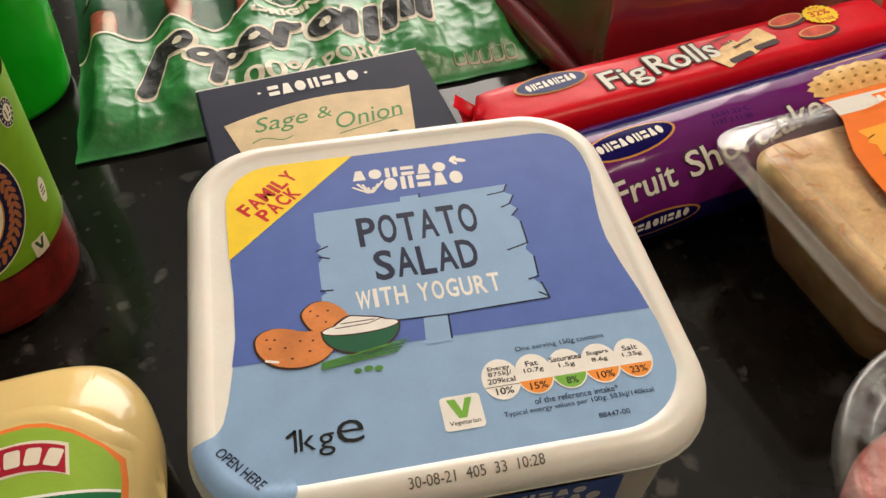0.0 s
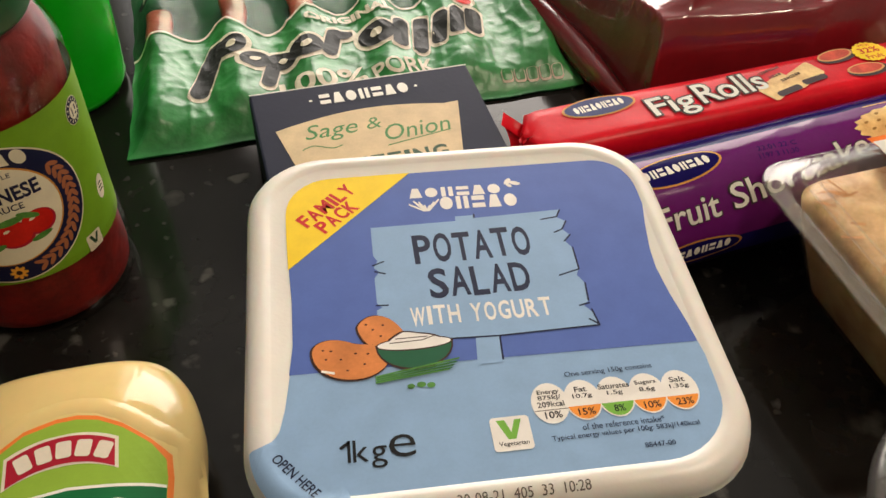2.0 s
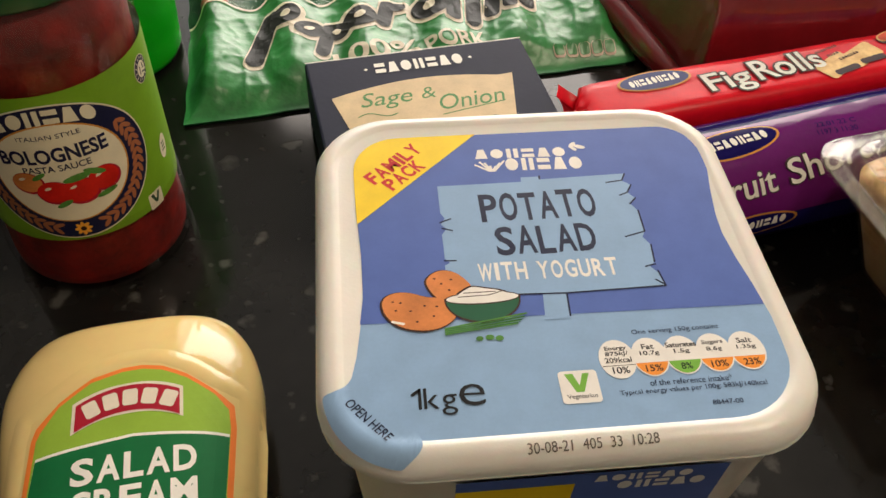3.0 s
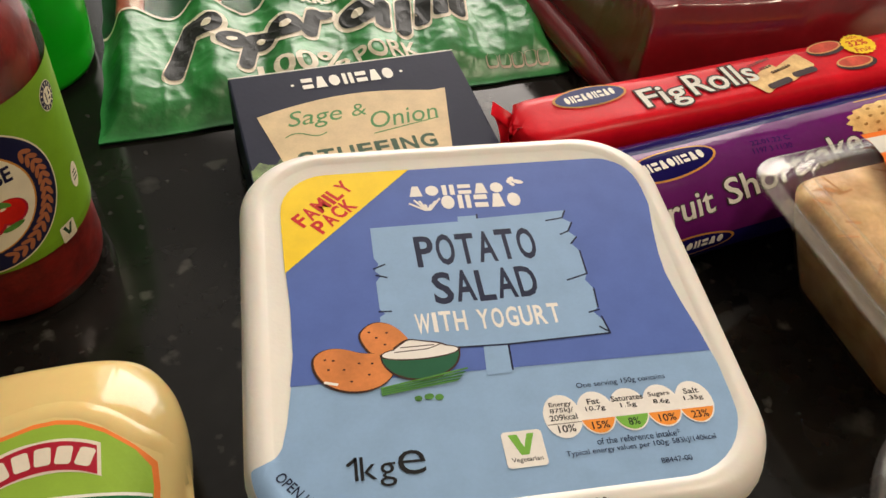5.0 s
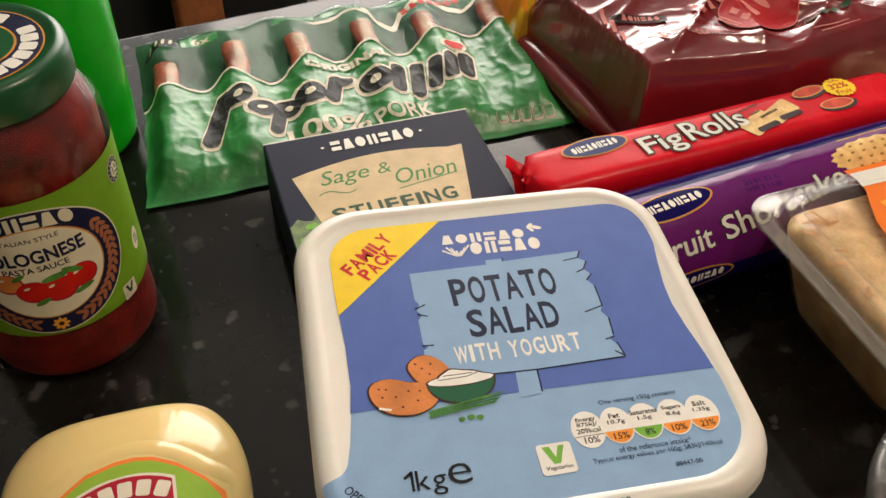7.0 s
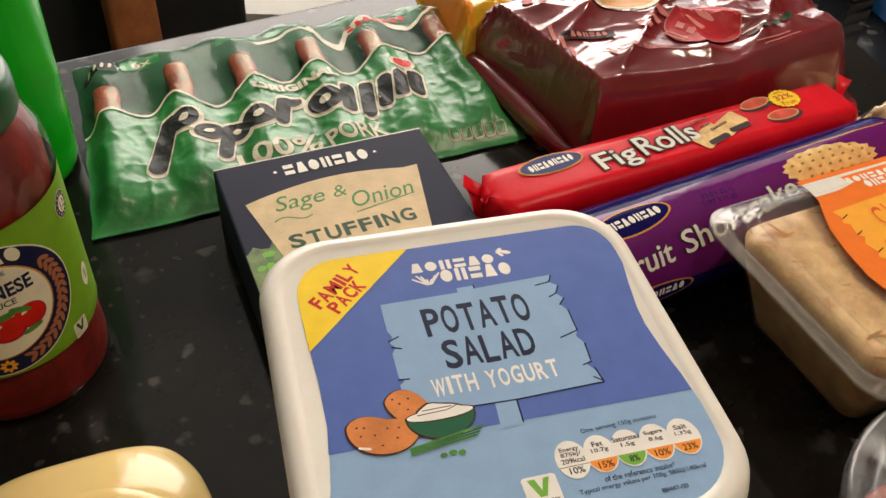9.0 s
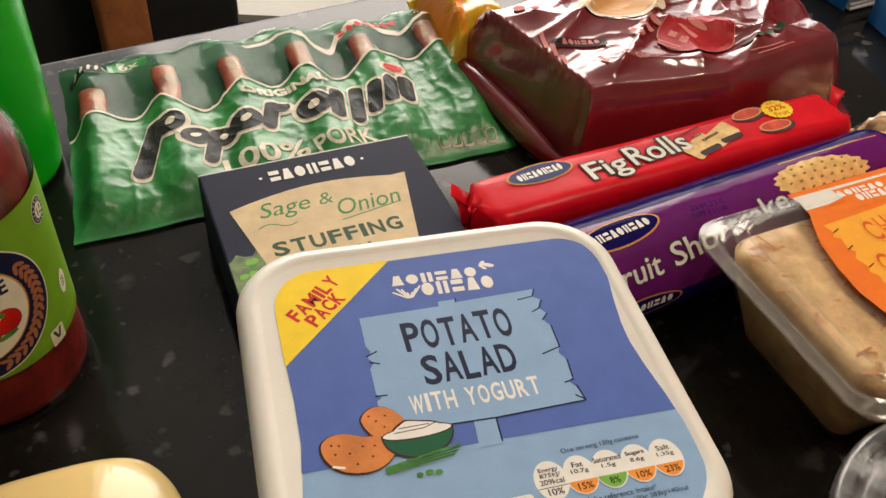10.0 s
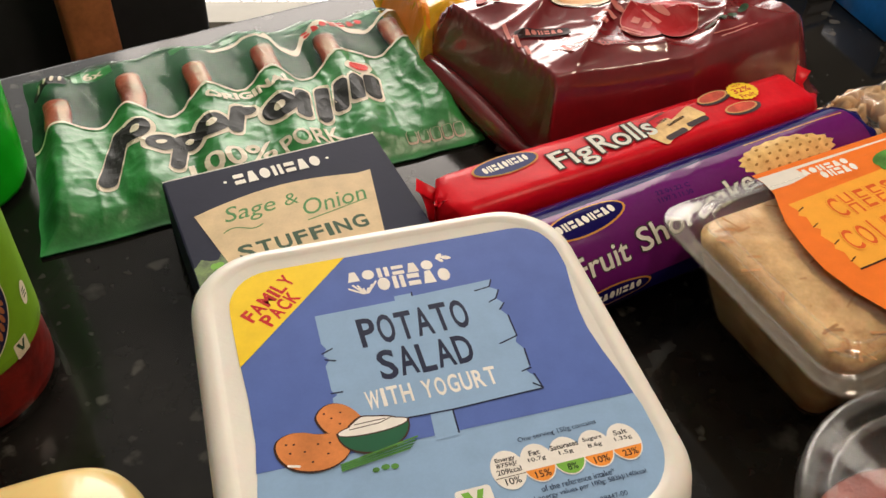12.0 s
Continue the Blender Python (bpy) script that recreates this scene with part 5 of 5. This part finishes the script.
def round_tub(m):
    t = thing("round_tub", m, "round clear plastic tub with pale pink filling", "food tub")
    part("filling", turned([(38, 1.2), (40, 2), (43.4, 28), (41.5, 32), (30, 34), (14, 35.5), (0.5, 35)]), M["pink"], t, "pale pink creamy filling")
    part("tub", turned([(39.5, 0.2), (41, 0), (42, 1.4), (48.4, 52), (49.4, 56), (53, 56.2)][:6]), M["lidclear"], t, "clear tub wall")
    part("lid", turned([(54.0, 55.4), (54.6, 56), (54.6, 60.2), (53.8, 61.4), (52, 61.8), (49.6, 61.4), (48.6, 60), (48, 58.4), (46.4, 58.2), (45.6, 59.2), (44.4, 59.4), (43.4, 58.6), (0.5, 58.4)], 72), M["lidclear"], t, "clear stepped lid")
    part("lid_rim", rings([[(r * MM * math.cos(2 * math.pi * i / 72), r * MM * math.sin(2 * math.pi * i / 72), z * MM) for i in range(72)] for r, z in ((54.9, 55.6), (55.2, 58), (55.0, 60.6), (54.2, 62.0), (52.6, 62.6), (51.0, 62.2), (49.9, 61.2))], False, False), M["rimround"], t, "rolled clear rim")
    part("lid_step", rings([[(r * MM * math.cos(2 * math.pi * i / 72), r * MM * math.sin(2 * math.pi * i / 72), z * MM) for i in range(72)] for r, z in ((46.6, 58.5), (45.9, 59.5), (44.6, 59.8), (43.2, 59.0))], False, False), M["rimround"], t, "raised ring on the lid")
    return t


round_tub(pose(0.170, 0.1325, 0))

# ---- coffee bag ----


def coffee_height(u, v):
    """The full bag: a crisp front edge, a steep tucked side, a rounded far end and creases across the top."""
    edge_u = -20 - 0.21 * max(0.0, min(100.0, v + 7))
    edge_v = -6 - 0.10 * max(0.0, min(75.0, u + 20)) + 0.16 * max(0.0, u - 58)
    d = u - edge_u
    side = 1.0 if d >= 0 else max(0.0, 1 + d / 7.0) ** 0.9
    x = max(0.0, min(1.0, (v - edge_v + 15) / 15))
    front = 1 - (1 - x) ** 1.7
    right, back = smooth01((170 - u) / 36) ** 0.7, smooth01((116 - v) / 42)
    ridge = lambda p, k: (1 - abs(noise.noise((p, k, 0)))) ** 7
    folds = 4.6 * ridge((u * 0.45 + v) * 0.021, 3 + u * 0.004) + 4.0 * ridge((u - 1.3 * v) * 0.017, 8 + u * 0.006) + 3.0 * (1 - abs(nz(u, v, 0.021, 15))) ** 6 + 0.5 * (1 - abs(nz(u, v * 1.4, 0.07, 23))) ** 5
    inner = smooth01(d / 16) * smooth01((v - edge_v) / 12)
    top = 52 + 2.5 * math.sin(math.pi * max(0, min(1, (u + 30) / 190))) * smooth01((v + 5) / 60) + folds * (0.25 + 0.75 * inner) - 5.0 * smooth01((u - 40) / 40) * math.exp(-((v - edge_v - 20) / 9) ** 2) + 3 * smooth01((u - 50) / 60)
    crease = 1.6 * nz(u, v * 0.4, 0.06, 31) * (1 - x) * x * 4 + 1.5 * (1 - abs(nz(u * 0.3, v * 1.5, 0.09, 37))) ** 6 * (0 if d >= 0 else 1)
    return max(0.6, top * min(side, front) * right * back + crease * side * right * back)


def coffee_bag(m):
    t = thing("coffee_bag", m, "crinkled glossy maroon bag of coffee, full", "coffee bag")
    part("bag", sheet(lambda u, v: (u * MM, v * MM, coffee_height(u, v) * MM), -58, 171, -36, 116, 200, 136, 0.0007), M["coffee"], t, "maroon foil bag")
    path = [(-20, -14, 2), (-26, -8, 4), (-32, 0, 6.5), (-35, 12, 8.5), (-38, 34, 10), (-42, 60, 10.5), (-45, 84, 10), (-46, 104, 7), (-46, 114, 2)]
    part("side_fold", rings([[((x + (2 + 0.55 * z) * math.cos(a)) * MM, (y - 2 * math.sin(a)) * MM, max(0.4, z + (z * 0.9) * math.sin(a) + 0.7 * math.sin(y * 0.5)) * MM) for a in [2 * math.pi * i / 20 for i in range(20)]] for x, y, z in path]), M["coffee"], t, "rolled side fold of the bag")
    part("bag_base", box_bm(-0.020, -0.014, 0.0002, 0.150, 0.100, 0.0005), M["coffee"], t)
    s = lambda u, v, h: (u * MM, v * MM, (coffee_height(u, v) + h) * MM)
    words("15", -7, 2.5, 15, 10, M["coffeeink"], t, s, 1.1, 0, 0.02, 0, 3)
    words("COFFEE", 10, 0.5, 16, 4, M["coffeeink"], t, s, 1.1, 2, 0.01, 0, 3)
    art("cup_picture", [ell(30, 52, 28, 13, -5)], M["foam"], t, s, 1.1, 4, "printed coffee cup")
    art("cup_picture", [ell(30, 53, 22, 9, -5)], M["latte"], t, s, 1.4, 4)
    art("red_roundel", [ell(58, 17, 25, 17, 10)], M["coffeeink"], t, s, 1.0, 4)
    art("red_roundel", [ell(58, 17, 24.4, 16.4, 10)], M["coffeered"], t, s, 1.2, 4, "bright red printed roundel")
    for p in blocks(4, 32, 10, 66, 25, 12, 0.5, 14) + blocks(3, 22, 24, 42, 32, 9, 0.5, 14):
        art("title_bar", [p], M["coffeeink"], t, s, 1.5, 3, "pale title bar")
    art("brand_block", [rrect(-8, 28, 30, 6, 1, -12)], M["coffeedark"], t, s, 1.1, 4)
    for p in blocks(6, -18, 30.2, 3, 25.8, 3.4):
        art("brand_mark", [p], M["coffeeink"], t, s, 1.4, 4)
    art("nutrition_strip", [ell(80 + 8 * i, 2 + 1.4 * i, 3.4, 2.0, 10) for i in range(4)], M["serif"], t, s, 1.1, 3)
    art("small_print", [capsule(76, -6.5, 100, -3.5, 0.3, 3), capsule(80, -8.6, 106, -5.2, 0.3, 3)], M["coffeeink"], t, s, 1.1, 4)
    art("side_print", [rrect(-25 + 1.5 * k, 36 - 9 * k, 2.2, 12 - 2 * k, 0.4, -10) for k in range(3)], M["coffeeink"], t, s, 1.1, 3)
    art("side_print", [ell(-24.5, 68, 3, 4, 0), ell(-19, 60, 2.4, 3, 0)], M["coffeered"], t, s, 1.1, 3)
    return t


coffee_bag(pose(0.1, 0.4, 0, 0, 0, 20))

# ---- packets at the back ----


def pillow_bag(name, m, w, d, h, material, label, category, seed):
    t = thing(name, m, label, category)
    def f(u, v):
        e = min(smooth01((w - abs(u)) / (w * 0.5)), smooth01((d - abs(v)) / (d * 0.5)))
        return (u * MM, v * MM, (0.8 + h * e * (1 + 0.25 * nz(u, v, 0.05, seed)) + e * 3 * (1 - abs(nz(u, v, 0.04, seed + 3))) ** 4) * MM)
    part("film", sheet(f, -w, w, -d, d, 40, 40), material, t)
    part("underside", sheet(lambda u, v: (u * MM, v * MM, 0.3 * MM), -w, w, -d, d, 1, 1), material, t)
    return t, f


COFFEE = pose(0.1, 0.4, 0, 0, 0, 20)
ybag, yf = pillow_bag("yellow_bag", COFFEE @ pose(-0.026, 0.128, 0, 0, 0, -8), 25, 58, 34, M["yellowbag"], "shiny yellow and orange plastic food bag", "food bag", 21)
art("orange_print", [[(-24, -20), (-12, -38), (-8, -10), (-12, 40), (-24, 40)]], M["orangeink"], ybag, lambda u, v, h: (yf(u, v)[0], yf(u, v)[1], yf(u, v)[2] + h * MM), 0.4, 4, "orange printed edge")

pbag, pf = pillow_bag("snack_bag", pose(0.292, 0.408, 0, 0, 0, 20), 46, 34, 22, M["bagclear"], "clear crinkled bag of pale golden snack pieces", "food bag", 33)
random.seed(5)
bm = bmesh.new()
for _ in range(90):
    x, y = random.uniform(-38, 38), random.uniform(-27, 27)
    z = max(3.0, pf(x, y)[2] / MM - 6 - random.uniform(0, 4))
    bmesh.ops.create_icosphere(bm, subdivisions=1, radius=1, matrix=pose(x * MM, y * MM, z * MM, random.uniform(0, 180), random.uniform(0, 180), random.uniform(0, 180)) @ Matrix.Diagonal((0.008, 0.006, 0.003, 1)))
tagged(part("pieces", bm, M["pasta"], pbag, "pale golden pieces"), kind="stuff")


def tissue_pack(m, w, d, h):
    t = thing("tissue_pack", m, "blue film pack of white folded paper tissues", "tissue pack", "blue packs at the back")
    for k in range(9):
        z = 1.5 + k * (h - 3) / 9
        part("sheet", box_bm(0.002, 0.0008 * (k % 3), z * MM, (w - 2) * MM, (d - 2) * MM, (z + (h - 3) / 9 - 0.8) * MM, 0.0005, 1), M["paper"], t, smooth=False)
    part("film_top", box_bm(0.0, 0.0, (h - 1) * MM, w * MM, d * MM, (h + 0.6) * MM, 0.0006, 2), M["bluefilm"], t, "blue plastic film")
    part("film_side", box_bm(-0.001, 0.003, 0.0005, 0.0005, d * MM, h * MM, 0.0003, 2), M["bluefilm"], t, "blue plastic film")
    return t


tissue_pack(pose(0.330, 0.502, 0, 0, 0, 12), 95, 60, 26)
tissue_pack(pose(0.306, 0.570, 0, 0, 0, 25), 110, 60, 30)
